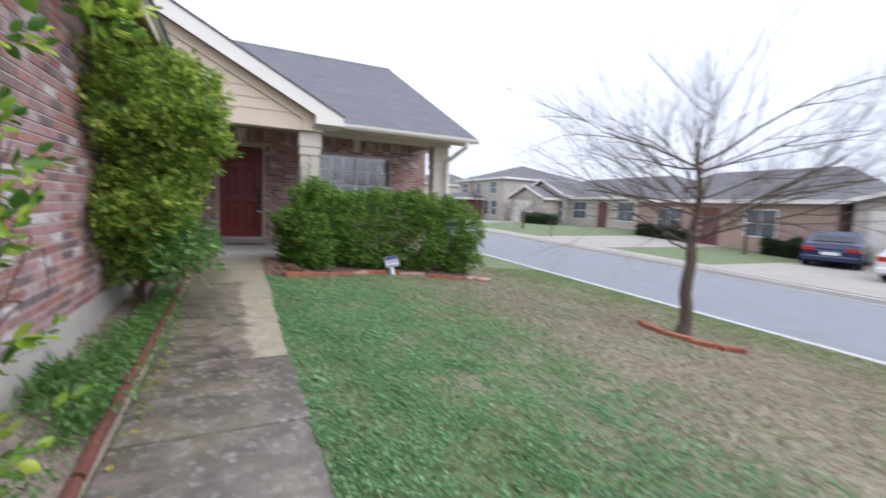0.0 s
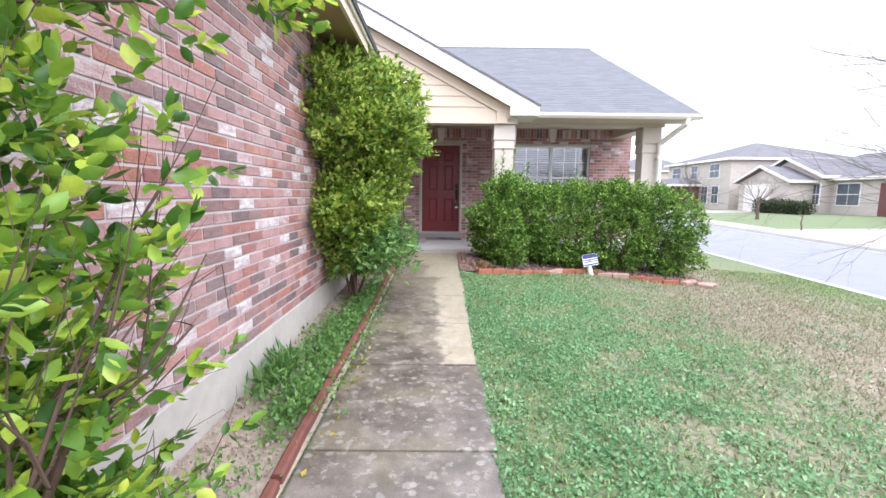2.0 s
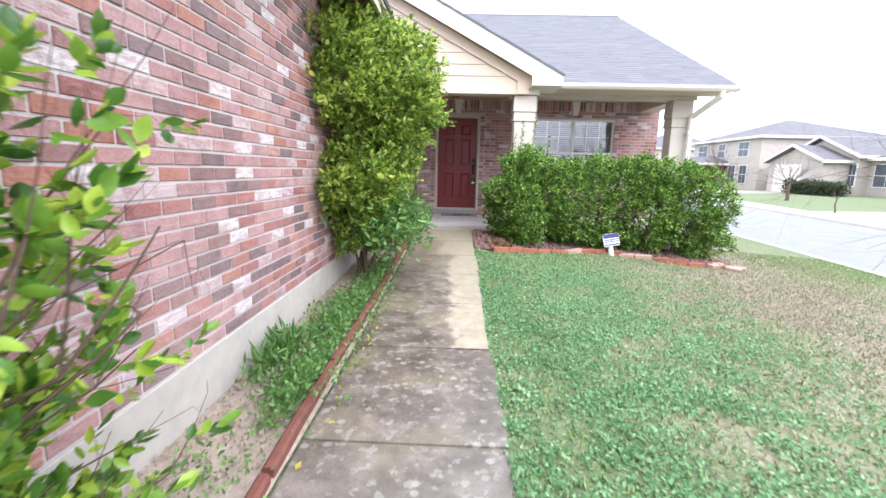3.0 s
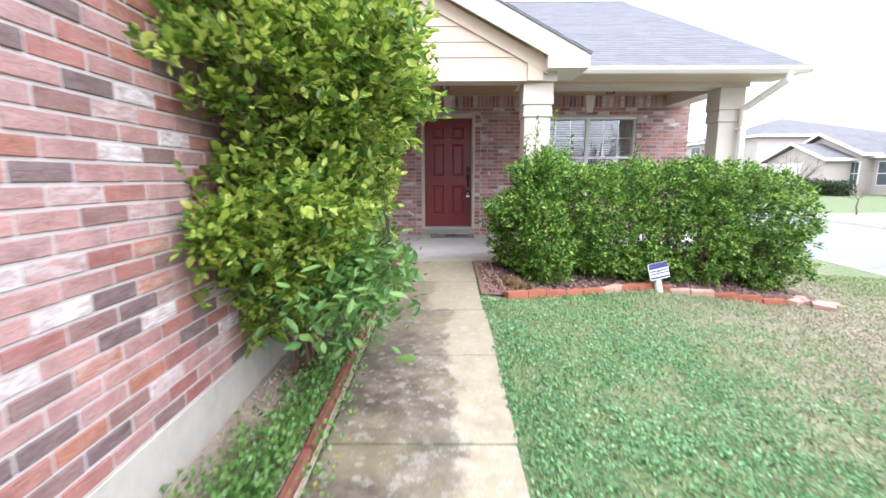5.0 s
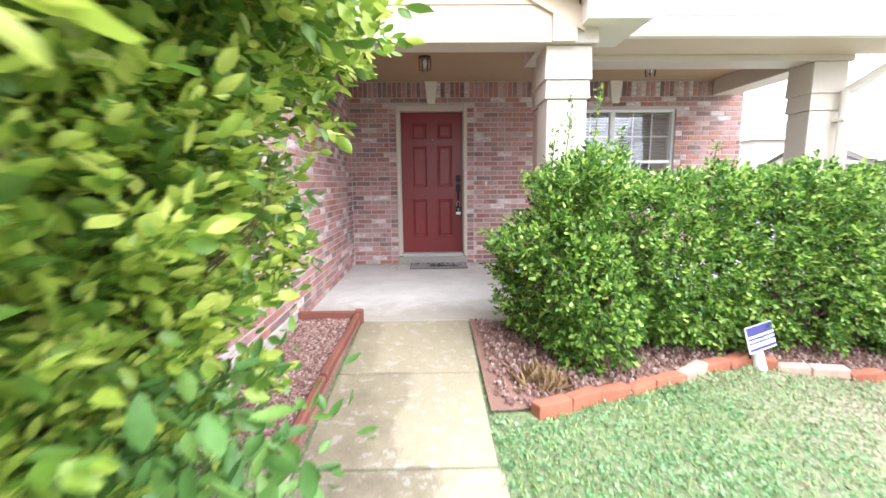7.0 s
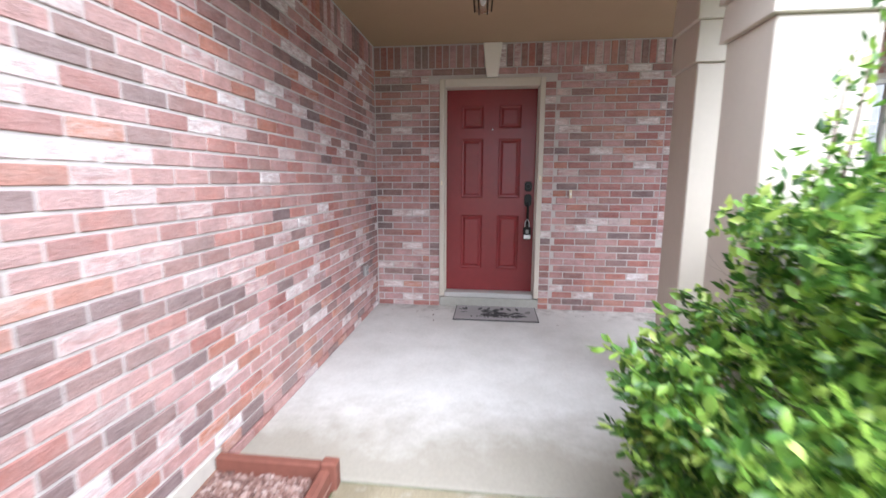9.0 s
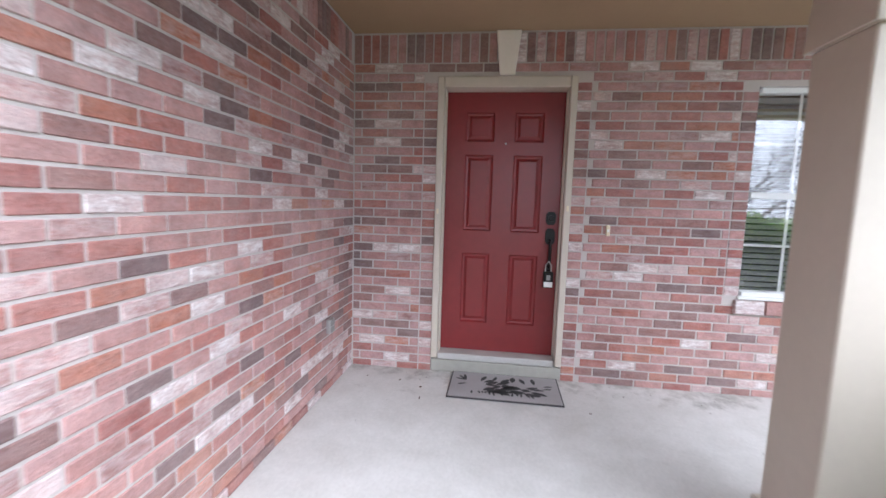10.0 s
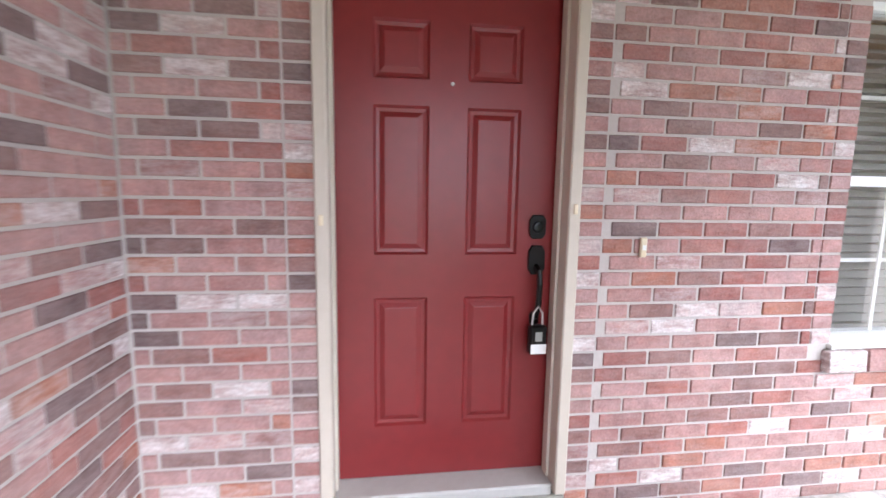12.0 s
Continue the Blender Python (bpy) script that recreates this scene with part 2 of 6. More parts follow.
def dryness(t):
    """How dry the lawn is: green by the walk, bare and brown towards the street tree."""
    s = t.nodes.new("ShaderNodeSeparateXYZ")
    t.links.new(coords(t), s.inputs[0])
    patch, small = noise_tex(t, 0.9, 5, 0.65), noise_tex(t, 4.0, 4, 0.6)
    far = math_node(t, "ABSOLUTE", math_node(t, "SUBTRACT", s.outputs[0], 4.4))
    x = math_node(t, "ADD", math_node(t, "SUBTRACT", 0.82, math_node(t, "MULTIPLY", far, 0.19)), math_node(t, "MULTIPLY", patch, 1.0))
    x = math_node(t, "ADD", x, math_node(t, "MULTIPLY", small, 0.45))
    x = math_node(t, "SUBTRACT", x, math_node(t, "MULTIPLY", s.outputs[1], 0.035))
    near = math_node(t, "LESS_THAN", s.outputs[0], 10.0)
    return math_node(t, "MULTIPLY", ramp(t, math_node(t, "MULTIPLY", x, 0.5), [(0.36, (0,) * 3), (0.62, (0.86,) * 3)]), near)


def build_lawn(t, b):
    fine = noise_tex(t, 24, 5, 0.7)
    green = ramp(t, fine, [(0.3, (0.06, 0.085, 0.04)), (0.55, (0.16, 0.20, 0.09)), (0.8, (0.30, 0.33, 0.17))])
    dry = ramp(t, fine, [(0.3, (0.13, 0.10, 0.075)), (0.52, (0.32, 0.255, 0.19)), (0.75, (0.50, 0.42, 0.33))])
    t.links.new(mix(t, dryness(t), green, dry), b.inputs["Base Color"])
    b.inputs["Roughness"].default_value = 0.95
    bump(t, b, fine, 0.8, 0.03)


def build_blade(t, b):
    g = t.nodes.new("ShaderNodeNewGeometry")
    r = g.outputs["Random Per Island"]
    green = ramp(t, r, [(0, (0.13, 0.23, 0.07)), (0.6, (0.26, 0.38, 0.13)), (1, (0.44, 0.49, 0.22))])
    dry = ramp(t, r, [(0, (0.20, 0.17, 0.11)), (0.5, (0.42, 0.35, 0.24)), (1, (0.62, 0.54, 0.42))])
    t.links.new(mix(t, dryness(t), green, dry), b.inputs["Base Color"])
    b.inputs["Roughness"].default_value = 0.7


def build_glass(t, b):
    b.inputs["Base Color"].default_value = (0.8, 0.85, 0.85, 1)
    b.inputs["Roughness"].default_value = 0.02
    gl, tr = t.nodes.new("ShaderNodeBsdfGlossy"), t.nodes.new("ShaderNodeBsdfTransparent")
    gl.inputs["Roughness"].default_value = 0.015
    lw = node(t, "ShaderNodeLayerWeight", Blend=0.5)
    fr = math_node(t, "ADD", math_node(t, "MULTIPLY", math_node(t, "POWER", lw.outputs["Facing"], 3.0), 0.5), 0.14)
    ms = t.nodes.new("ShaderNodeMixShader")
    wob = noise_tex(t, 2.0, 2)
    bp = node(t, "ShaderNodeBump", Strength=0.08, Distance=0.02)
    t.links.new(wob, bp.inputs["Height"])
    t.links.new(bp.outputs[0], gl.inputs["Normal"])
    t.links.new(fr, ms.inputs[0])
    t.links.new(tr.outputs[0], ms.inputs[1])
    t.links.new(gl.outputs[0], ms.inputs[2])
    t.links.new(ms.outputs[0], t.nodes["Material Output"].inputs["Surface"])


def build_carpaint(colour):
    def build(t, b):
        n = noise_tex(t, 8, 3)
        t.links.new(ramp(t, n, [(0.3, tuple(c * 0.85 for c in colour)), (0.7, colour)]), b.inputs["Base Color"])
        b.inputs["Roughness"].default_value = 0.25
        b.inputs["Coat Weight"].default_value = 0.6
    return build


SHINGLE = material("grey_shingle", build_shingle)
LAWN = material("patchy_lawn", build_lawn)
GLASS = material("window_glass", build_glass)
BLUECAR = material("dark_blue_car_paint", build_carpaint((0.012, 0.022, 0.075)))
WHITECAR = material("white_car_paint", build_carpaint((0.75, 0.75, 0.75)))
TYRE = plain("rubber", (0.02, 0.02, 0.02), 0.9, 50, 0.2, 0.2)
REDLAMP = plain("red_lens", (0.45, 0.02, 0.02), 0.2, 20, 0.1, 0.0)
CARGLASS = plain("dark_car_glass", (0.015, 0.018, 0.02), 0.08, 20, 0.1, 0.0)
LEAF_NEAR = material("glossy_shrub_leaf", build_leaf([(0.022, 0.075, 0.015), (0.08, 0.19, 0.028), (0.20, 0.36, 0.045), (0.42, 0.57, 0.07), (0.76, 0.78, 0.12)], 0.33))
LEAF_TALL = material("yellow_green_leaf", build_leaf([(0.022, 0.06, 0.011), (0.14, 0.26, 0.036), (0.40, 0.51, 0.08), (0.80, 0.82, 0.23)], 0.4, 0.3, 2.5))
LEAF_HEDGE = material("hedge_leaf", build_leaf([(0.012, 0.04, 0.009), (0.05, 0.13, 0.024), (0.125, 0.265, 0.045), (0.33, 0.50, 0.085), (0.80, 0.86, 0.28)], 0.28, 0.28, 3.0))
LEAF_LOW = material("sprout_leaf", build_leaf([(0.06, 0.16, 0.04), (0.14, 0.28, 0.07), (0.26, 0.42, 0.11)], 0.4))
CLOVER = material("clover_leaf", build_leaf([(0.045, 0.14, 0.05), (0.125, 0.29, 0.115), (0.27, 0.46, 0.22), (0.54, 0.68, 0.42)], 0.5, 0.5, 2.0))
BLADE = material("grass_blade", build_blade)
FARLEAF = material("far_bush_leaf", build_leaf([(0.03, 0.055, 0.02), (0.06, 0.09, 0.035)], 0.6))
FARWALL = plain("far_beige_siding", (0.50, 0.44, 0.385), 0.7, 10, 0.06, 0.1)
FARBRICK = plain("far_pink_brick", (0.42, 0.29, 0.24), 0.9, 12, 0.18, 0.2)
FARROOF = plain("far_grey_roof", (0.17, 0.165, 0.17), 0.95, 15, 0.2, 0.2, spec=0.1)
FARGLASS = plain("far_window_glass", (0.10, 0.12, 0.14), 0.1, 4, 0.3, 0.0)
FARDOOR = plain("far_garage_door", (0.74, 0.69, 0.63), 0.6, 6, 0.06, 0.1)
MAROON = plain("maroon_porch_brick", (0.16, 0.06, 0.055), 0.9, 12, 0.2, 0.2)



# ---- mesh tools ----
def box(bm, x0, x1, y0, y1, z0, z1):
    v = [bm.verts.new((x, y, z)) for z in (z0, z1) for x, y in ((x0, y0), (x1, y0), (x1, y1), (x0, y1))]
    for f in ((3, 2, 1, 0), (4, 5, 6, 7), (0, 1, 5, 4), (1, 2, 6, 5), (2, 3, 7, 6), (3, 0, 4, 7)):
        bm.faces.new([v[i] for i in f])
    return v


def prism(bm, outline, axis, a, b):
    """A closed outline of (u, v) pushed along an axis from a to b. x: (y, z); y: (x, z); z: (x, y)."""
    put = {"x": lambda u, v, w: (w, u, v), "y": lambda u, v, w: (u, w, v), "z": lambda u, v, w: (u, v, w)}[axis]
    lo = [bm.verts.new(put(u, v, a)) for u, v in outline]
    hi = [bm.verts.new(put(u, v, b)) for u, v in outline]
    n = len(outline)
    bm.faces.new(lo[::-1])
    bm.faces.new(hi)
    for i in range(n):
        bm.faces.new((lo[i], lo[(i + 1) % n], hi[(i + 1) % n], hi[i]))
    bmesh.ops.recalc_face_normals(bm, faces=bm.faces)


def bevel(bm, width, segments=1):
    bmesh.ops.bevel(bm, geom=list(bm.edges), offset=width, segments=segments, affect="EDGES", profile=0.7)


def lathe(bm, rings, sides=16, at=(0, 0, 0), caps=True):
    """Rings of (radius, z) turned about the upright axis through at."""
    rows = []
    for r, z in rings:
        rows.append([bm.verts.new((at[0] + r * math.cos(2 * math.pi * i / sides), at[1] + r * math.sin(2 * math.pi * i / sides), at[2] + z)) for i in range(sides)])
    for a, b in zip(rows, rows[1:]):
        for i in range(sides):
            bm.faces.new((a[i], a[(i + 1) % sides], b[(i + 1) % sides], b[i]))
    if caps:
        bm.faces.new(rows[0][::-1])
        bm.faces.new(rows[-1])


def tube(bm, points, radii, sides=8, caps=True):
    """A round bar along points, with a radius at each."""
    rows = []
    for i, p in enumerate(points):
        d = (Vector(points[min(i + 1, len(points) - 1)]) - Vector(points[max(i - 1, 0)])).normalized()
        u = d.orthogonal().normalized() if i == 0 else (u - d * u.dot(d)).normalized()
        w = d.cross(u)
        rows.append([bm.verts.new(Vector(p) + radii[i] * (math.cos(2 * math.pi * k / sides) * u + math.sin(2 * math.pi * k / sides) * w)) for k in range(sides)])
    for a, b in zip(rows, rows[1:]):
        for i in range(sides):
            bm.faces.new((a[i], a[(i + 1) % sides], b[(i + 1) % sides], b[i]))
    if caps:
        bm.faces.new(rows[0][::-1])
        bm.faces.new(rows[-1])


def part(name, bm, mat, parent=None, label="", smooth=False):
    """Links a bmesh as one mesh object, under a thing or a part where one is given."""
    me = bpy.data.meshes.new(name)
    bm.to_mesh(me)
    bm.free()
    me.materials.append(mat)
    me.shade_smooth() if smooth else me.shade_flat()
    ob = new(name, me)
    if parent is not None:
        ob.parent = parent
    return tagged(ob, label)


def thing(name, label, category, group="", kind="", at=(0, 0, 0)):
    ob = new(name)
    ob.location = at
    return tagged(ob, label, category, group, kind)


def boxes(name, mat, parent, *sizes, label="", edge=0.0):
    bm = bmesh.new()
    for s in sizes:
        box(bm, *s)
    if edge:
        bevel(bm, edge)
    return part(name, bm, mat, parent, label)


def cloud_mesh(name, verts, faces, mat, parent=None, label="", smooth=True):
    """A large mesh straight from arrays: verts (n, 3), faces (m, 3) or (m, 4)."""
    me = bpy.data.meshes.new(name)
    k = faces.shape[1]
    me.vertices.add(len(verts))
    me.vertices.foreach_set("co", np.ascontiguousarray(verts, dtype=np.float32).ravel())
    me.loops.add(faces.size)
    me.loops.foreach_set("vertex_index", np.ascontiguousarray(faces, dtype=np.int32).ravel())
    me.polygons.add(len(faces))
    me.polygons.foreach_set("loop_start", np.arange(0, faces.size, k, dtype=np.int32))
    me.update(calc_edges=True)
    me.materials.append(mat)
    me.shade_smooth() if smooth else me.shade_flat()
    ob = new(name, me)
    if parent is not None:
        ob.parent = parent
    return tagged(ob, label)

# ---- the plan ----
WALL_X, BACK_Y, PORCH_Y = -1.09, 10.765, 8.06
KERB_X, FAR_KERB_X = 7.62, 14.0


def walk_z(y):
    return 0.188 * min(1, max(0, (y - 3.0) / 5.06)) ** 1.25


def porch_z(y):
    return 0.188 + 0.002 * (y - PORCH_Y)


def road_z(y):
    return -0.78 + 0.024 * min(24, max(-30, y))


def ground_z(x, y):
    if x > FAR_KERB_X:
        k = min(1, (x - FAR_KERB_X) / 10)
        return road_z(y) + 0.13 + k * (-0.12 + 0.35 * min(1, max(0, (y - 8) / 16)))
    if x > KERB_X - 0.05:
        return road_z(y) - 0.08
    top = walk_z(y) - 0.012
    # the bank falls away sooner beside the hedge
    k = min(1, max(0, (y - 3.6) / 2.9))
    x0 = 1.0 - 0.6 * k
    if x <= x0:
        return top
    edge = road_z(y) + 0.13
    return top + (edge - top) * min(1, (x - x0) / (KERB_X - x0)) ** (1.25 - 0.49 * k)


# ---- ground, road, pavement ----
bm = bmesh.new()
xs = [-300, -60, -20, -6, -1.3] + [-1.1 + 0.3 * i for i in range(29)] + [7.5, 7.56, 7.58, 10, 13.9, 14.01, 14.5, 16, 18, 20, 22, 24, 30, 45, 80, 180, 500]
ys = [-300, -80, -30, -10, -5] + [-4 + 0.4 * i for i in range(50)] + [18, 20, 22, 24, 27, 30, 36, 45, 60, 90, 160, 300, 600]
xs.sort()
grid = [[bm.verts.new((x, y, ground_z(x, y) + (0.012 * noise.noise((x * 0.9, y * 0.9, 0)) if 0.5 < x < 7.4 else 0))) for x in xs] for y in ys]
for a, b in zip(grid, grid[1:]):
    for i in range(len(xs) - 1):
        bm.faces.new((a[i], a[i + 1], b[i + 1], b[i]))
tagged(part("ground", bm, LAWN, smooth=True), "patchy green and brown lawn sloping to the street", "ground", kind="structure")


def strip(name, mat, x0, x1, lift, thick, label):
    bm = bmesh.new()
    for a, b in zip(ys, ys[1:]):
        v = box(bm, x0, x1, a, b, -thick, 0)
        for q in v:
            q.co.z += road_z(q.co.y) + lift
    bmesh.ops.remove_doubles(bm, verts=bm.verts, dist=1e-4)
    return tagged(part(name, bm, mat), label, "road", kind="structure")


strip("road", ROAD, KERB_X + 0.28, FAR_KERB_X - 0.28, 0.0, 0.05, "pale grey worn asphalt street")
for x0, x1, lift in ((KERB_X, KERB_X + 0.15, 0.13), (KERB_X + 0.15, KERB_X + 0.28, 0.012), (FAR_KERB_X - 0.15, FAR_KERB_X, 0.13), (FAR_KERB_X - 0.28, FAR_KERB_X - 0.15, 0.012)):
    strip("kerb", KERB, x0, x1, lift, 0.2, "light concrete kerb and gutter along the street")
bm = bmesh.new()
for a, b in zip(ys, ys[1:]):
    v = box(bm, 14.02, 15.1, a, b, -0.05, 0.02)
    for q in v:
        q.co.z += ground_z(q.co.x, q.co.y)
tagged(part("pavement", bm, DRIVE), "pale concrete pavement across the street", "pavement", kind="structure")
for y0, y1, x1 in ((3.2, 9.6, 23.8), (14.5, 19.5, 24.6), (32.2, 37.2, 24.8)):
    bm = bmesh.new()
    cut = [13.9, 15, 16, 18, 20, 22, x1]
    for a, b in zip(cut, cut[1:]):
        v = box(bm, a, b, y0, y1, -0.1, 0.025)
        for q in v:
            q.co.z += max(ground_z(q.co.x, q.co.y), ground_z(14.1, q.co.y)) if q.co.x > 14 else road_z(q.co.y) + 0.02
    tagged(part("driveway", bm, DRIVE), "pale concrete driveway across the street", "driveway", kind="structure")

# soil and mulch beds
def bed(name, mat, outline, lift, label):
    bm = bmesh.new()
    v = [bm.verts.new((x, y, 0)) for x, y in outline]
    bm.faces.new(v)
    bmesh.ops.triangulate(bm, faces=bm.faces)
    bmesh.ops.subdivide_edges(bm, edges=bm.edges, cuts=5, use_grid_fill=True)
    for q in bm.verts:
        q.co.z = ground_z(q.co.x, q.co.y) + lift + 0.015 * noise.noise((q.co.x * 4, q.co.y * 4, 1))
    bmesh.ops.recalc_face_normals(bm, faces=bm.faces)
    if sum(f.normal.z for f in bm.faces) < 0:
        bmesh.ops.reverse_faces(bm, faces=bm.faces)
    return tagged(part(name, bm, mat, smooth=True), label, "garden bed", kind="structure")


bed("soil_bed", SOIL, [(WALL_X, -1.5), (-0.553, -1.5), (-0.553, 3.2), (-0.553, 6.3), (WALL_X, 6.3), (WALL_X, 3)], 0.03, "dry sandy soil in the bed along the brick wall")
bed("mulch_bed", MULCH, [(WALL_X, 6.3), (-0.553, 6.3), (-0.553, 8.04), (WALL_X, 8.04)], 0.045, "red-brown crushed rock mulch beside the porch")
bed("mulch_bed", MULCH, [(0.372, 6.62), (0.78, 6.76), (1.08, 6.95), (1.53, 7.16), (2.1, 7.5), (2.5, 7.66), (2.95, 7.55), (3.5, 7.5), (4.1, 7.44), (4.6, 7.6), (4.7, 8.78), (1.46, 8.78), (1.46, 8.04), (0.372, 8.04)], 0.03, "grey-brown mulch under the clipped hedge")

# ---- concrete walk and porch ----
walkway = thing("walkway", "stained concrete front walk of jointed slabs", "walkway", kind="structure")
JOINTS = [-2.8, -1.75, -0.72, 0.31, 1.33, 2.35, 3.39, 4.32, 5.28, 6.2, 7.1, 8.055]
for i, (a, b) in enumerate(zip(JOINTS, JOINTS[1:])):
    bm = bmesh.new()
    v = box(bm, -0.55, 0.35 + 0.01 * (i % 3), a + 0.008, b - 0.008, -0.12, 0)
    for q in v:
        q.co.z += walk_z(q.co.y)
    bevel(bm, 0.009, 2)
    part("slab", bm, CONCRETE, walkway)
boxes("joint_bed", SOIL, walkway, (-0.54, 0.34, -2.8, 5.3, -0.2, -0.03), (-0.54, 0.34, 5.3, 8.05, -0.2, 0.03))

bm = bmesh.new()
prism(bm, [(WALL_X + 0.002, PORCH_Y + 0.006), (1.45, PORCH_Y + 0.006), (1.45, 8.8), (4.62, 8.8), (4.62, BACK_Y), (WALL_X + 0.002, BACK_Y)], "z", -0.4, 0)
for q in bm.verts:
    if q.co.z > -0.1:
        q.co.z += porch_z(q.co.y)
bevel(bm, 0.012, 2)
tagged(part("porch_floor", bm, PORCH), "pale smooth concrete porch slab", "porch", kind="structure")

# ---- walls: backing, foundation ----
wall_left = boxes("wall_left", MORTAR, None, (WALL_X - 0.2, WALL_X - 0.006, -3, BACK_Y + 0.25, 0.30, 2.78))
tagged(wall_left, "pink and brown brick side wall with pale mortar", "wall", kind="structure")
tagged(boxes("foundation", FOUND, None, (WALL_X - 0.2, WALL_X + 0.004, -3, PORCH_Y, -0.5, 0.30), edge=0.004), "grey concrete foundation strip under the brick", "foundation", kind="structure")
B0, B1 = BACK_Y + 0.006, BACK_Y + 0.24
DOOR0, DOOR1, DOOR_TOP, WIN0, WIN1, SILL, HEAD = -0.442, 0.567, 2.447, 1.768, 3.565, 0.905, 2.375
wall_back = boxes("wall_back", MORTAR, None, (WALL_X - 0.009, DOOR0, B0, B1, 0.0, 2.78), (DOOR1, WIN0, B0, B1, 0.0, 2.78),
                  (DOOR0, DOOR1, B0, B1, DOOR_TOP, 2.78), (WIN0, WIN1, B0, B1, 0.0, SILL), (WIN0, WIN1, B0, B1, HEAD, 2.78), (WIN1, 4.52, B0, B1, 0.0, 2.78))
tagged(wall_back, "red-brown brick front wall under the porch roof", "wall", kind="structure")
wall_side = boxes("wall_side", MORTAR, None, (4.3, 4.52, B1, 20.6, -0.4, 2.78))
tagged(wall_side, "brick side wall of the house towards the street", "wall", kind="structure")
gm = bmesh.new()
prism(gm, [(B1, 2.78), (20.6, 2.78), (14.95, 5.6)], "x", 4.3, 4.5)
tagged(part("wall_gable_side", gm, SIDING), "beige siding in the side gable", "wall", kind="structure")
# plain walls that close the house behind and beside
tagged(boxes("wall_closing", MORTAR, None, (-9.2, -9.0, -3, 20.6, -0.3, 2.78), (-9, WALL_X - 0.2, -3.2, -3.0, -0.3, 2.78), (-9, 4.52, 20.6, 20.8, -0.3, 2.78)), "plain brick walls at the back of the house", "wall", kind="structure")
# room surfaces coloured near-black, so the unlit gloom is in their paint
tagged(boxes("room_floor", DARK, None, (WALL_X, 4.3, B1, 14, 0.0, 0.3)), "room floor behind the window, near-black to stand for an unlit room", "floor", kind="structure")
tagged(boxes("room_wall", DARK, None, (WALL_X, 4.3, 14, 14.1, 0.0, 2.78), (1.0, 1.1, B1 + 0.3, 14, 0.3, 2.78)), "room walls behind the window, near-black to stand for an unlit room", "wall", kind="structure")

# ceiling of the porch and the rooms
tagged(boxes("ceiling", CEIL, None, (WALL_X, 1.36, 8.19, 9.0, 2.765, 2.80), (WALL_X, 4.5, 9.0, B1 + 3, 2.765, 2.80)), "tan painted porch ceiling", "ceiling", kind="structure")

# ---- beams, columns ----
tagged(boxes("entry_beam", TRIM, None, (WALL_X, 1.37, 7.962, 8.20, 2.42, 2.76), edge=0.004), "cream painted beam over the entry opening", "beam", kind="structure")
tagged(boxes("porch_beam", TRIM, None, (1.16, 4.40, 9.0, 9.32, 2.555, 2.765), edge=0.004), "cream painted beam along the porch front", "beam", kind="structure")
tagged(boxes("side_beam", TRIM, None, (4.06, 4.38, 9.324, BACK_Y - 0.002, 2.555, 2.765), edge=0.004), "cream painted beam at the open porch side", "beam", kind="structure")
tagged(boxes("entry_side_beam", TRIM, None, (1.0, 1.31, 8.204, 8.996, 2.50, 2.765), edge=0.004), "cream painted beam between the paired posts", "beam", kind="structure")


def column(x0, x1, y0, y1, top, joints, label):
    base = porch_z((y0 + y1) / 2)
    if y0 < PORCH_Y:
        base = 0.14
    c = thing("porch_column", label, "column", "porch columns")
    boxes("shaft", TRIM, c, (x0 + 0.024, x1 - 0.024, y0 + 0.024, y1 - 0.024, base, joints[0]), edge=0.006)
    boxes("plinth", TRIM, c, (x0, x1, y0, y1, base, base + 0.16), edge=0.008)
    # two blocks with a slight flare at the foot of each
    for z0, z1, g in ((joints[0], joints[1], 0.004), (joints[1], top - 0.002, -0.004)):
        bm = bmesh.new()
        v = box(bm, x0 + g, x1 - g, y0 + g, y1 - g, z0, z1)
        for q in v[4:]:
            q.co.x += 0.010 if q.co.x < (x0 + x1) / 2 else -0.010
            q.co.y += 0.010 if q.co.y < (y0 + y1) / 2 else -0.010
        bevel(bm, 0.004)
        part("collar", bm, TRIM, c)
    return c


column(0.97, 1.34, 8.0, 8.36, 2.418, (2.015, 2.16), "cream square porch post with stepped collars, beside the hedge")
column(1.155, 1.53, 9.0, 9.34, 2.553, (2.115, 2.33), "cream square porch post behind the front post")
column(3.98, 4.35, 9.0, 9.34, 2.553, (2.07, 2.24), "cream square corner post with a downspout")

# ---- entry gable ----
gable = thing("entry_gable", "beige lap-sided gable over the entry", "gable", kind="structure")
RISE = 0.53


def rake_top(x):
    return 2.68 + RISE * (1.68 - x)


def gable_edge(z):
    """Half-gable: how far right the siding reaches at a height."""
    return 1.68 - (z + 0.24 - 2.68) / RISE


z = 2.422
k = 0
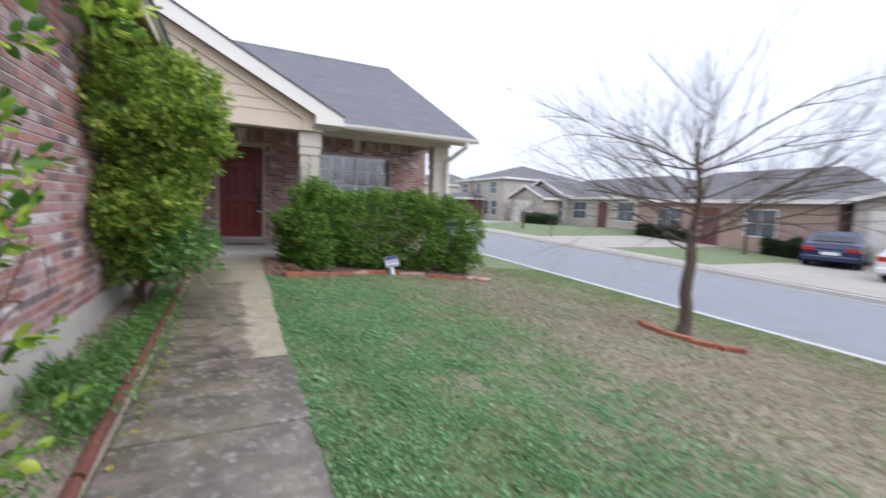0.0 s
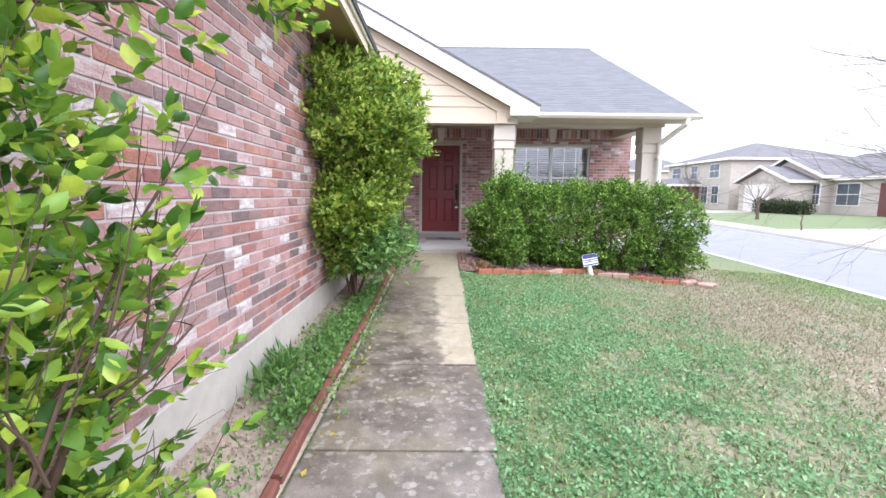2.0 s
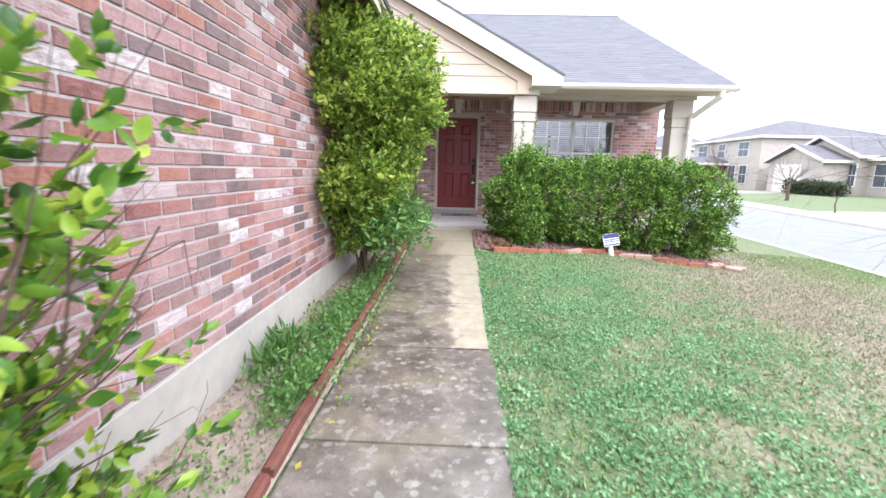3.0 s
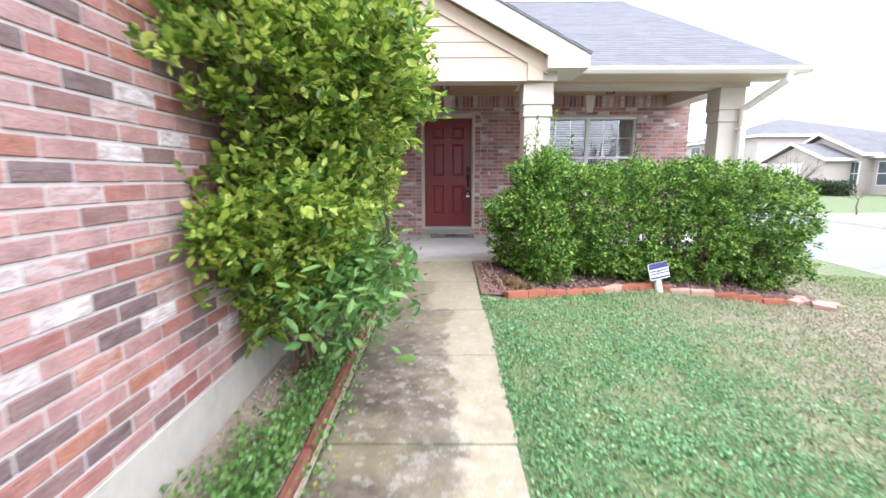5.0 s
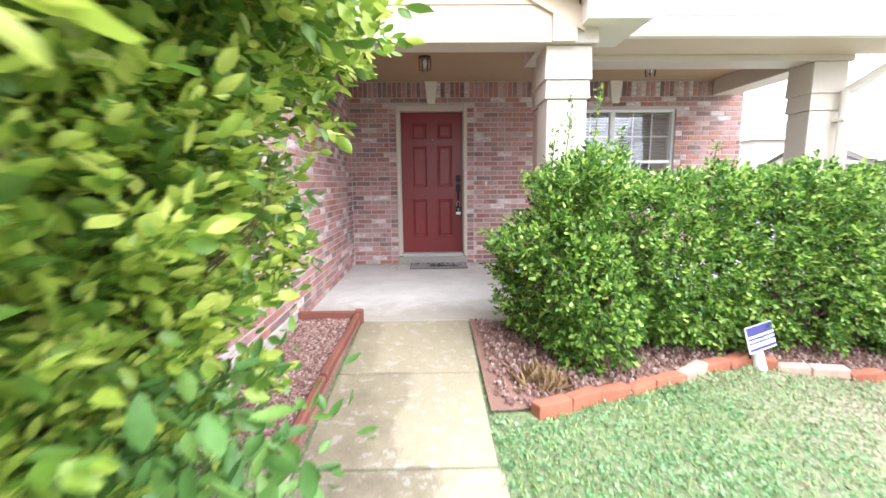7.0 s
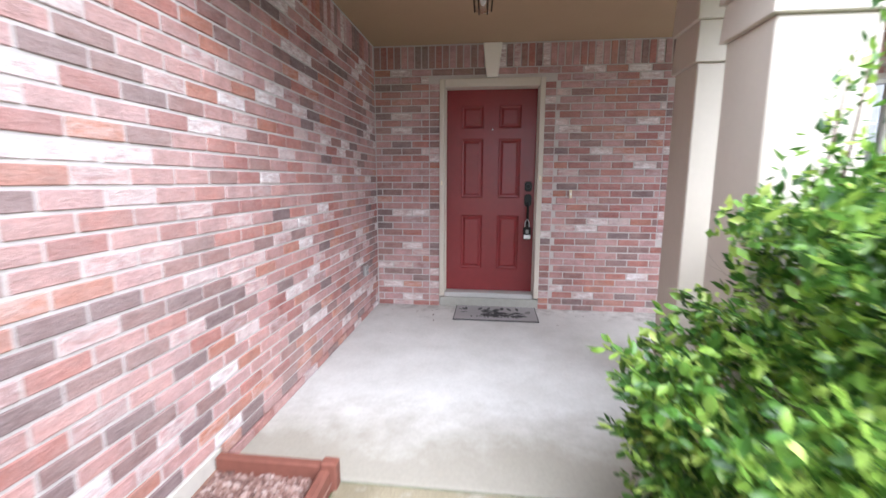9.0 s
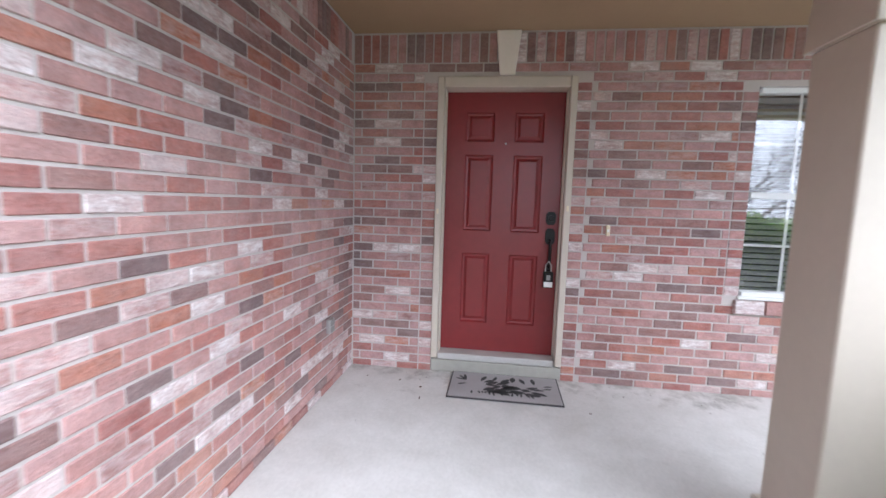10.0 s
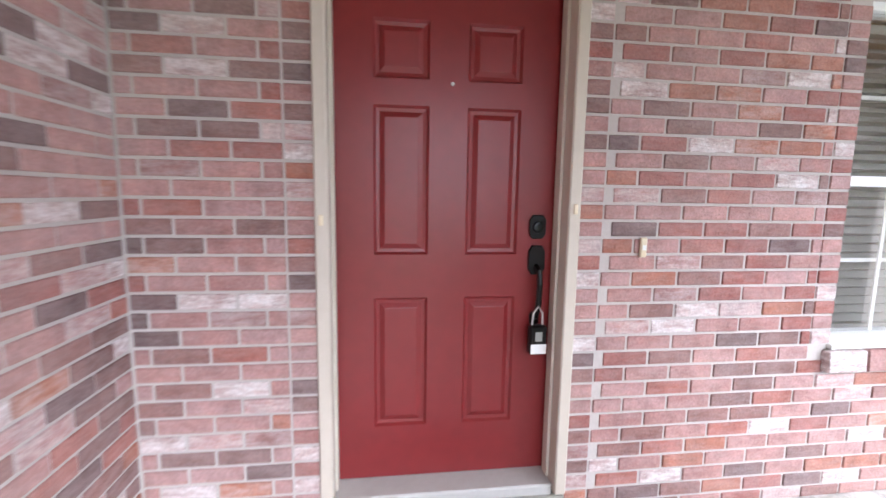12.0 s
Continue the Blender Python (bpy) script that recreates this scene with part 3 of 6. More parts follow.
while z < 5.0:
    h = 0.27 if k == 0 else 0.175
    r0, r1 = min(1.18, gable_edge(z)), min(1.18, gable_edge(z + h))
    bm = bmesh.new()
    lo = [bm.verts.new(p) for p in ((-7.2, 7.942, z), (r0, 7.942, z), (r1, 7.954, z + h - 0.002), (-7.2, 7.954, z + h - 0.002))]
    hi = [bm.verts.new(p) for p in ((-7.2, 7.97, z), (r0, 7.97, z), (r1, 7.97, z + h - 0.002), (-7.2, 7.97, z + h - 0.002))]
    bm.faces.new(lo)
    bm.faces.new(hi[::-1])
    for i in range(4):
        bm.faces.new((lo[i], hi[i], hi[(i + 1) % 4], lo[(i + 1) % 4]))
    bmesh.ops.recalc_face_normals(bm, faces=bm.faces)
    part("board", bm, SIDING, gable)
    z += h
    k += 1
bm = bmesh.new()
prism(bm, [(1.18, 2.764), (1.18, 2.88), (-2.8, 4.95), (-7.2, 2.764)], "y", 7.974, 8.1)
part("gable_backing", bm, SIDING, gable)
boxes("corner_board", SIDING, gable, (1.0, 1.19, 7.92, 7.94, 2.422, 2.80), edge=0.003)
# frieze under the rake
bm = bmesh.new()
prism(bm, [(1.24, rake_top(1.24) - 0.42), (1.24, rake_top(1.24) - 0.25), (-2.8, rake_top(-2.8) - 0.25), (-2.8, rake_top(-2.8) - 0.42)], "y", 7.918, 7.94)
part("frieze", bm, SIDING, gable)
# fascia with its boxed return
bm = bmesh.new()
prism(bm, [(1.69, 2.53), (1.69, 2.675), (-2.8, rake_top(-2.8)), (-2.8, rake_top(-2.8) - 0.26), (1.21, rake_top(1.21) - 0.26), (1.21, 2.53)], "y", 7.76, 7.79)
part("fascia", bm, CREAM, gable)
bm = bmesh.new()
prism(bm, [(1.69, 2.531), (1.69, 2.65), (1.215, 2.89), (1.215, 2.531)], "y", 7.792, 8.45)
part("return_box", bm, CREAM, gable)
bm = bmesh.new()
prism(bm, [(1.20, rake_top(1.20) - 0.05), (1.20, rake_top(1.2) - 0.03), (-2.8, rake_top(-2.8) - 0.03), (-2.8, rake_top(-2.8) - 0.22), (1.20, rake_top(1.20) - 0.22)], "y", 7.792, 7.916)
part("soffit", bm, SIDING, gable)

# ---- roofs ----
def roof_slope(name, corner, along, up, n_u, n_v, label, tab=0.31, course=0.142):
    """A slab with courses of overlapping shingles; corner at the eave, along the eave, up the slope."""
    along, up, corner = Vector(along).normalized(), Vector(up).normalized(), Vector(corner)
    n = along.cross(up).normalized()
    if n.z < 0:
        n = -n
    bm = bmesh.new()
    a, b = along * n_u, up * n_v
    lo = [bm.verts.new(corner + p - n * 0.022) for p in (a * 0, a, a + b, b)]
    hi = [bm.verts.new(corner + p) for p in (a * 0, a, a + b, b)]
    bm.faces.new(lo[::-1])
    bm.faces.new(hi)
    for i in range(4):
        bm.faces.new((lo[i], lo[(i + 1) % 4], hi[(i + 1) % 4], hi[i]))
    bmesh.ops.recalc_face_normals(bm, faces=bm.faces)
    roof = tagged(part(name, bm, SHINGLE), label, "roof", kind="structure")
    verts, faces = [], []
    rng = random.Random(5)
    rows = int(n_v / course)
    for r in range(rows + 1):
        u = -rng.random() * tab
        while u < n_u:
            u0, u1 = max(0, u), min(n_u, u + tab - 0.004)
            if u1 - u0 > 0.02:
                v0, v1 = r * course, min(n_v, (r + 1) * course + 0.02)
                d = 0.0045 + rng.random() * 0.002
                i = len(verts)
                for uu, vv, h in ((u0, v0, 0.001), (u1, v0, 0.001), (u1, v0, d), (u0, v0, d), (u1, v1, 0.003), (u0, v1, 0.003)):
                    verts.append(corner + along * uu + up * vv + n * h)
                faces += [(i, i + 1, i + 2, i + 3), (i + 3, i + 2, i + 4, i + 5)]
            u += tab
    sh = cloud_mesh("shingles", np.array([tuple(p) for p in verts]), np.array(faces), SHINGLE, roof, smooth=False)
    tagged(sh, kind="stuff")
    return roof


slope = 0.488
roof_slope("roof_main", (-6, 8.41, 2.705), (1, 0, 0), (0, 1, slope), 10.75, 6.54 * math.hypot(1, slope), "grey asphalt shingle main roof slope")
roof_slope("roof_main_back", (-6, 21.49, 2.705), (1, 0, 0), (0, -1, slope), 10.75, 6.54 * math.hypot(1, slope), "grey asphalt shingle back roof slope", 2, 1)
roof_slope("roof_entry", (1.71, 7.74, 2.69), (0, 1, 0), (-1, 0, RISE), 0.72, 4.5 * math.hypot(1, RISE), "grey asphalt shingle roof of the entry gable")
roof_slope("roof_entry_behind", (1.38, 8.464, 2.69 + RISE * 0.33), (0, 1, 0), (-1, 0, RISE), 5.4, 4.17 * math.hypot(1, RISE), "grey asphalt shingle roof of the entry gable")
roof_slope("roof_entry_far", (-7.3, 7.74, 2.66), (0, 1, 0), (1, 0, RISE), 5.5, 4.5 * math.hypot(1, RISE), "grey asphalt shingle roof of the entry gable", 2, 1)
roof_slope("roof_wing", (-0.62, -3.4, 2.76), (0, 1, 0), (-1, 0, 0.5), 11.2, 4.6 * math.hypot(1, 0.5), "grey asphalt shingle roof over the side wing", 2, 1)
roof_slope("roof_wing_far", (-9.8, -3.4, 2.76), (0, 1, 0), (1, 0, 0.5), 11.2, 4.6 * math.hypot(1, 0.5), "grey asphalt shingle roof over the side wing", 2, 1)
# bare ridge cap
bm = bmesh.new()
prism(bm, [(14.83, 5.85), (14.95, 5.92), (15.07, 5.85)], "x", -6, 4.77)
tagged(part("ridge_cap", bm, SHINGLE), "grey shingle ridge cap of the main roof", "roof", kind="structure")
# rake board of the main roof at the street side
bm = bmesh.new()
prism(bm, [(8.45, 2.60), (8.45, 2.69), (14.95, 5.84), (21.4, 2.69), (21.4, 2.60), (14.95, 5.70)], "x", 4.70, 4.74)
tagged(part("rake_board", bm, CREAM), "cream rake board along the roof end", "trim", kind="structure")

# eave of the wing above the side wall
# soffit wears the ceiling's deeper tan: eave shade put into its colour
tagged(boxes("soffit_wing", CEIL, None, (WALL_X, -0.70, -3.4, 8.0, 2.665, 2.685)), "beige soffit under the wing's eave, coloured darker for its shade", "soffit", kind="structure")
tagged(boxes("fascia_wing", SIDING, None, (-0.70, -0.672, -3.4, 7.8, 2.63, 2.775)), "beige fascia board along the wing's eave", "fascia", kind="structure")
tagged(boxes("drip_edge_wing", CREAM, None, (-0.668, -0.648, -3.4, 7.8, 2.715, 2.80)), "white drip edge along the wing's eave", "trim", kind="structure")

# porch eave: soffit, gutter, downspout
tagged(boxes("soffit_porch", SIDING, None, (1.32, 4.70, 8.50, 8.998, 2.615, 2.63)), "beige soffit along the porch eave", "soffit", kind="structure")
gutter = thing("gutter", "cream metal rain gutter along the porch eave", "gutter")
bm = bmesh.new()
prism(bm, [(8.50, 2.615), (8.43, 2.615), (8.395, 2.655), (8.385, 2.70), (8.405, 2.705), (8.41, 2.665), (8.44, 2.63), (8.49, 2.63), (8.49, 2.70), (8.50, 2.70)], "x", 1.70, 4.77)
part("trough", bm, CREAM, gutter)
boxes("end_cap", CREAM, gutter, (4.771, 4.777, 8.385, 8.50, 2.615, 2.705))
spout = thing("downspout", "cream metal downspout on the corner post", "downspout")
for name, pts in (("elbow", [(4.52, 8.45, 2.62), (4.52, 8.46, 2.54), (4.42, 8.70, 2.40), (4.30, 8.94, 2.24)]), ("pipe", [(4.30, 8.94, 2.25), (4.30, 8.94, 1.2), (4.30, 8.94, 0.19)])):
    bm = bmesh.new()
    tube(bm, pts, [0.05] * len(pts), 8)
    part(name, bm, CREAM, spout)
for z in (1.95, 1.1):
    boxes("strap", CREAM, spout, (4.242, 4.358, 8.885, 9.02, z, z + 0.03))

# ---- front door ----
door = thing("front_door", "closed dark red six-panel front door in a cream frame", "door")
boxes("jamb", TRIM, door, (DOOR0, DOOR0 + 0.05, 10.75, 10.935, 0.30, DOOR_TOP), edge=0.006)
boxes("jamb", TRIM, door, (DOOR1 - 0.05, DOOR1, 10.75, 10.935, 0.30, DOOR_TOP), edge=0.006)
boxes("head", TRIM, door, (DOOR0 + 0.051, DOOR1 - 0.051, 10.75, 10.935, 2.37, DOOR_TOP), edge=0.006)
boxes("stop", TRIM, door, (DOOR0 + 0.051, DOOR0 + 0.062, 10.825, 10.875, 0.34, 2.369), (DOOR1 - 0.062, DOOR1 - 0.051, 10.825, 10.875, 0.34, 2.369))
boxes("sill", GREYPAINT, door, (DOOR0 + 0.002, DOOR1 - 0.002, 10.76, 10.945, 0.19, 0.285), edge=0.005)
boxes("threshold", ALU, door, (DOOR0 + 0.052, DOOR1 - 0.052, 10.775, 10.945, 0.286, 0.335), edge=0.006)
LX0, LX1, LZ0, LZ1, LY = -0.390, 0.514, 0.338, 2.368, 10.90
bm = bmesh.new()
# rails and stiles around recessed fields
cols = [LX0, LX0 + 0.155, LX0 + 0.375, LX1 - 0.375, LX1 - 0.155, LX1]
rows = [LZ0, LZ0 + 0.23, LZ0 + 0.79, LZ0 + 0.97, LZ0 + 1.56, LZ0 + 1.66, LZ0 + 1.88, LZ1]
for i in range(5):
    for j in range(7):
        x0, x1, z0, z1 = cols[i], cols[i + 1], rows[j], rows[j + 1]
        if i in (1, 3) and j in (1, 3, 5):
            # sunk moulding and raised field
            steps = [(0, 0.0), (0.010, 0.011), (0.024, 0.013), (0.042, 0.004), (0.046, 0.003)]
            loops = [[bm.verts.new(p) for p in ((x0 + g, LY + d, z0 + g), (x1 - g, LY + d, z0 + g), (x1 - g, LY + d, z1 - g), (x0 + g, LY + d, z1 - g))] for g, d in steps]
            for a, b in zip(loops, loops[1:]):
                for q in range(4):
                    bm.faces.new((a[q], a[(q + 1) % 4], b[(q + 1) % 4], b[q]))
            bm.faces.new(loops[-1])
        else:
            bm.faces.new([bm.verts.new(p) for p in ((x0, LY, z0), (x1, LY, z0), (x1, LY, z1), (x0, LY, z1))])
bmesh.ops.remove_doubles(bm, verts=bm.verts, dist=1e-4)
box(bm, LX0, LX1, LY + 0.014, LY + 0.044, LZ0, LZ1)
leaf = part("leaf", bm, RED, door, "dark red painted six-panel leaf")
bm = bmesh.new()
lathe(bm, [(0.007, 0), (0.007, 0.008), (0.004, 0.010)], 12)
bm.transform(pose(0.075, LY - 0.0005, 1.985, 90))
part("peephole", bm, STEEL, leaf, "small metal peephole")


def plate(bm, x, z, w, h, y, d):
    """An eight-sided escutcheon."""
    o = [(x - w, z - h * 0.6), (x - w * 0.6, z - h), (x + w * 0.6, z - h), (x + w, z - h * 0.6), (x + w, z + h * 0.6), (x + w * 0.6, z + h), (x - w * 0.6, z + h), (x - w, z + h * 0.6)]
    prism(bm, o, "y", y - d, y)


HX = 0.445
bm = bmesh.new()
plate(bm, HX, 1.425, 0.036, 0.05, LY - 0.0005, 0.012)
bevel(bm, 0.003)
lathe_bm = bmesh.new()
dead = part("deadbolt", bm, BLACK, leaf, "black deadbolt plate")
lathe(lathe_bm, [(0.024, 0), (0.022, 0.015), (0.012, 0.017)], 16)
lathe_bm.transform(pose(HX, LY - 0.013, 1.425, 90))
part("cylinder", lathe_bm, BLACK, dead)
bm = bmesh.new()
plate(bm, HX, 1.285, 0.036, 0.062, LY - 0.0005, 0.014)
bevel(bm, 0.003)
part("handle_plate", bm, BLACK, leaf, "black handle plate")
bm = bmesh.new()
tube(bm, [(HX, LY - 0.012, 1.26), (HX, LY - 0.05, 1.245), (HX, LY - 0.062, 1.19), (HX, LY - 0.055, 1.10), (HX, LY - 0.03, 1.045), (HX, LY - 0.004, 1.035)], [0.011, 0.012, 0.013, 0.013, 0.011, 0.012], 10)
part("pull", bm, BLACK, leaf, "curved black pull handle")
bm = bmesh.new()
plate(bm, HX, 1.03, 0.02, 0.03, LY - 0.0005, 0.01)
part("foot_plate", bm, BLACK, leaf)
for x, z in ((DOOR0 + 0.024, 1.455), (DOOR1 - 0.024, 1.505)):
    boxes("jamb_sensor", BONE, door, (x - 0.009, x + 0.009, 10.743, 10.7495, z - 0.02, z + 0.02), edge=0.003)
for z in (0.55, 1.36, 2.16):
    boxes("hinge", STEEL, door, (LX0 - 0.012, LX0 + 0.004, LY - 0.008, LY - 0.001, z - 0.05, z + 0.05))

lockbox = thing("lockbox", "black key lockbox with a white label hanging from the door pull", "lockbox")
boxes("body", BLACK, lockbox, (HX - 0.040, HX + 0.034, LY - 0.085, LY - 0.045, 0.895, 1.02), edge=0.008)
bm = bmesh.new()
tube(bm, [(HX - 0.026, LY - 0.065, 1.015), (HX - 0.024, LY - 0.066, 1.07), (HX - 0.004, LY - 0.07, 1.10), (HX + 0.016, LY - 0.066, 1.07), (HX + 0.018, LY - 0.065, 1.015)], [0.005] * 5, 8)
part("shackle", bm, STEEL, lockbox, "bright steel shackle")
boxes("label_plate", WHITE, lockbox, (HX - 0.036, HX + 0.030, LY - 0.0885, LY - 0.0855, 0.902, 0.942))
boxes("keypad", SLAT, lockbox, (HX - 0.018, HX + 0.012, LY - 0.0885, LY - 0.0855, 0.955, 0.995), edge=0.001)

# ---- window with blinds ----
window = thing("window_1", "white double window with closed grey blinds", "window", kind="structure")
WY = 10.835
MID = (WIN0 + WIN1) / 2
for nm, s in (("frame_side", (WIN0, WIN0 + 0.02, WY - 0.03, WY + 0.06, SILL, HEAD)), ("frame_side", (WIN1 - 0.035, WIN1, WY - 0.03, WY + 0.06, SILL, HEAD)),
              ("frame_head", (WIN0 + 0.036, WIN1 - 0.036, WY - 0.03, WY + 0.06, HEAD - 0.035, HEAD)), ("frame_foot", (WIN0 + 0.036, WIN1 - 0.036, WY - 0.04, WY + 0.06, SILL, SILL + 0.045)),
              ("mullion", (MID - 0.035, MID + 0.035, WY - 0.03, WY + 0.06, SILL + 0.046, HEAD - 0.036))):
    boxes(nm, WHITE, window, s, edge=0.004)
RAIL = 1.64
for a, b in ((WIN0 + 0.036, MID - 0.036), (MID + 0.036, WIN1 - 0.036)):
    boxes("meeting_rail", WHITE, window, (a, b, WY - 0.025, WY + 0.02, RAIL - 0.022, RAIL + 0.022), edge=0.003)
    for z0, z1, y in ((SILL + 0.046, RAIL - 0.023, WY + 0.012), (RAIL + 0.023, HEAD - 0.036, WY)):
        bm = bmesh.new()
        box(bm, a, b, y, y + 0.005, z0, z1)
        g = part("pane", bm, GLASS, window)
        g.visible_shadow = False
        for k in (1, 2):
            x = a + (b - a) * k / 3
            boxes("muntin", WHITE, window, (x - 0.009, x + 0.009, y + 0.006, y + 0.012, z0, z1))
        zm = (z0 + z1) / 2
        boxes("muntin", WHITE, window, (a, b, y + 0.0125, y + 0.018, zm - 0.009, zm + 0.009))
for a, b in ((WIN0 + 0.045, MID - 0.045), (MID + 0.045, WIN1 - 0.045)):
    blind = thing("window_blind", "grey horizontal slat blind lowered behind the glass", "blind", "window blinds")
    boxes("head_rail", SLAT, blind, (a, b, WY + 0.09, WY + 0.14, HEAD - 0.08, HEAD - 0.04))
    z = HEAD - 0.10
    bm = bmesh.new()
    box(bm, a, b, -0.024, 0.024, -0.0012, 0.0012)
    bmesh.ops.rotate(bm, verts=bm.verts, matrix=Matrix.Rotation(radians(38), 3, "X"))
    first = part("slat", bm, SLAT, blind)
    first.location = (0, WY + 0.115, z)
    while z > SILL + 0.08:
        z -= 0.043
        s = new("slat", first.data)
        s.parent = blind
        s.location = (0, WY + 0.115, z)
    boxes("bottom_rail", SLAT, blind, (a, b, WY + 0.10, WY + 0.13, SILL + 0.03, SILL + 0.05))
boxes("sill_board", WHITE, window, (WIN0 - 0.01, WIN1 + 0.01, BACK_Y - 0.02, WY - 0.041, SILL - 0.003, SILL + 0.018), edge=0.003)

# keystones over door and window
for x in (0.0625, MID):
    bm = bmesh.new()
    prism(bm, [(x - 0.055, 2.455), (x + 0.055, 2.455), (x + 0.09, 2.762), (x - 0.09, 2.762)], "y", BACK_Y - 0.03, BACK_Y + 0.02)
    bevel(bm, 0.006)
    tagged(part("keystone", bm, CREAM), "cream tapered keystone set in the brick lintel", "keystone", "keystones")

# porch lights
for x, y in ((0.0, 9.58), (2.72, 9.88)):
    lamp = thing("porch_light", "small dark bronze ceiling lantern, unlit", "ceiling light", "porch lights")
    bm = bmesh.new()
    lathe(bm, [(0.062, -0.02), (0.07, -0.012), (0.07, 0)], 20, (x, y, 2.764))
    part("canopy", bm, BRONZE, lamp)
    bm = bmesh.new()
    lathe(bm, [(0.03, -0.15), (0.055, -0.145), (0.062, -0.06), (0.055, -0.025)], 6, (x, y, 2.764))
    part("shade", bm, GLASS, lamp, "clear glass shade")
    for k in range(6):
        a = k * math.pi / 3
        bm = bmesh.new()
        tube(bm, [(x + 0.064 * math.cos(a), y + 0.064 * math.sin(a), 2.74), (x + 0.064 * math.cos(a), y + 0.064 * math.sin(a), 2.70), (x + 0.056 * math.cos(a), y + 0.056 * math.sin(a), 2.612)], [0.005] * 3, 6)
        part("rib", bm, BRONZE, lamp)
    bm = bmesh.new()
    lathe(bm, [(0.012, -0.11), (0.022, -0.085), (0.018, -0.05), (0.012, -0.03)], 12, (x, y, 2.764))
    part("bulb", bm, WHITE, lamp)

# door bell, power outlet
bell = thing("door_bell", "small ivory door bell button on the brick", "door bell")
boxes("plate", BONE, bell, (0.826, 0.854, BACK_Y - 0.016, BACK_Y - 0.001, 1.315, 1.395), edge=0.004)
boxes("button", WHITE, bell, (0.833, 0.847, BACK_Y - 0.0195, BACK_Y - 0.0165, 1.345, 1.365))
outlet = thing("power_outlet", "grey weatherproof outlet cover on the brick wall", "outlet")
boxes("cover", STEEL, outlet, (WALL_X + 0.001, WALL_X + 0.03, 10.23, 10.31, 0.60, 0.70), edge=0.005)
boxes("flap", SLAT, outlet, (WALL_X + 0.031, WALL_X + 0.036, 10.24, 10.30, 0.655, 0.69))
boxes("flap", SLAT, outlet, (WALL_X + 0.031, WALL_X + 0.036, 10.24, 10.30, 0.61, 0.645))

# ---- door mat ----
mat = thing("door_mat", "grey doormat with a dark printed leaf pattern", "doormat")
MX0, MX1, MY0, MY1 = -0.25, 0.53, 10.31, 10.745
bm = bmesh.new()
v = box(bm, MX0, MX1, MY0, MY1, 0.002, 0.012)
for q in v:
    q.co.z += porch_z(q.co.y)
part("pad", bm, MATGREY, mat)
for s in ((MX0 - 0.008, MX1 + 0.008, MY0 - 0.008, MY0), (MX0 - 0.008, MX1 + 0.008, MY1, MY1 + 0.006), (MX0 - 0.008, MX0, MY0, MY1), (MX1, MX1 + 0.008, MY0, MY1)):
    bm = bmesh.new()
    v = box(bm, *s, 0.001, 0.011)
    for q in v:
        q.co.z += porch_z(q.co.y)
    part("border", bm, MATDARK, mat)
rng = random.Random(11)


def printed_leaf(x, y, ang, ln, w):
    x, y = x - 0.01, y - 0.025
    bm = bmesh.new()
    pts = [(0, 0), (0.3, 0.8), (0.6, 1), (0.85, 0.6), (1, 0), (0.85, -0.6), (0.6, -1), (0.3, -0.8)]
    v = []
    for u, s in pts:
        px, py = x + math.cos(ang) * u * ln - math.sin(ang) * s * w, y + math.sin(ang) * u * ln + math.cos(ang) * s * w
        v.append(bm.verts.new((px, py, porch_z(py) + 0.0135)))
    bm.faces.new(v)
    part("printed_leaf", bm, MATDARK, mat)


for x, y, a, ln, w in ((-0.13, 10.62, 2.2, 0.10, 0.010), (-0.13, 10.62, 1.75, 0.11, 0.011), (-0.13, 10.62, 2.8, 0.09, 0.01), (-0.12, 10.57, 3.6, 0.08, 0.01), (-0.02, 10.62, 1.2, 0.10, 0.017), (0.0, 10.60, 0.6, 0.1, 0.018),
                       (0.07, 10.63, 1.3, 0.09, 0.014), (0.12, 10.60, 0.9, 0.11, 0.022), (0.21, 10.63, 1.5, 0.1, 0.022), (0.3, 10.62, 1.9, 0.1, 0.018), (0.37, 10.62, 1.7, 0.11, 0.016), (0.42, 10.56, 0.1, 0.07, 0.011), (0.43, 10.60, 0.2, 0.07, 0.011), (0.33, 10.5, -0.4, 0.13, 0.022)):
    printed_leaf(x, y, a, ln, w)
for k in range(26):
    printed_leaf(0.16 + rng.uniform(-0.16, 0.16), 10.50 + rng.uniform(-0.06, 0.07), rng.uniform(-0.4, 0.6), rng.uniform(0.06, 0.14), rng.uniform(0.014, 0.028))
for k in range(14):
    printed_leaf(-0.07 + 0.03 * k + rng.uniform(-0.01, 0.01), 10.45, -1.3 + rng.uniform(-0.4, 0.4), rng.uniform(0.03, 0.07), 0.008)

# ---- timber edging along the walk ----
rng = random.Random(3)
EDGE = [(0.9, 2.05, -0.545, -0.59), (2.08, 3.02, -0.59, -0.612), (3.05, 4.2, -0.612, -0.60), (4.23, 5.5, -0.60, -0.612), (5.53, 6.9, -0.612, -0.61), (6.93, 7.99, -0.61, -0.585)]
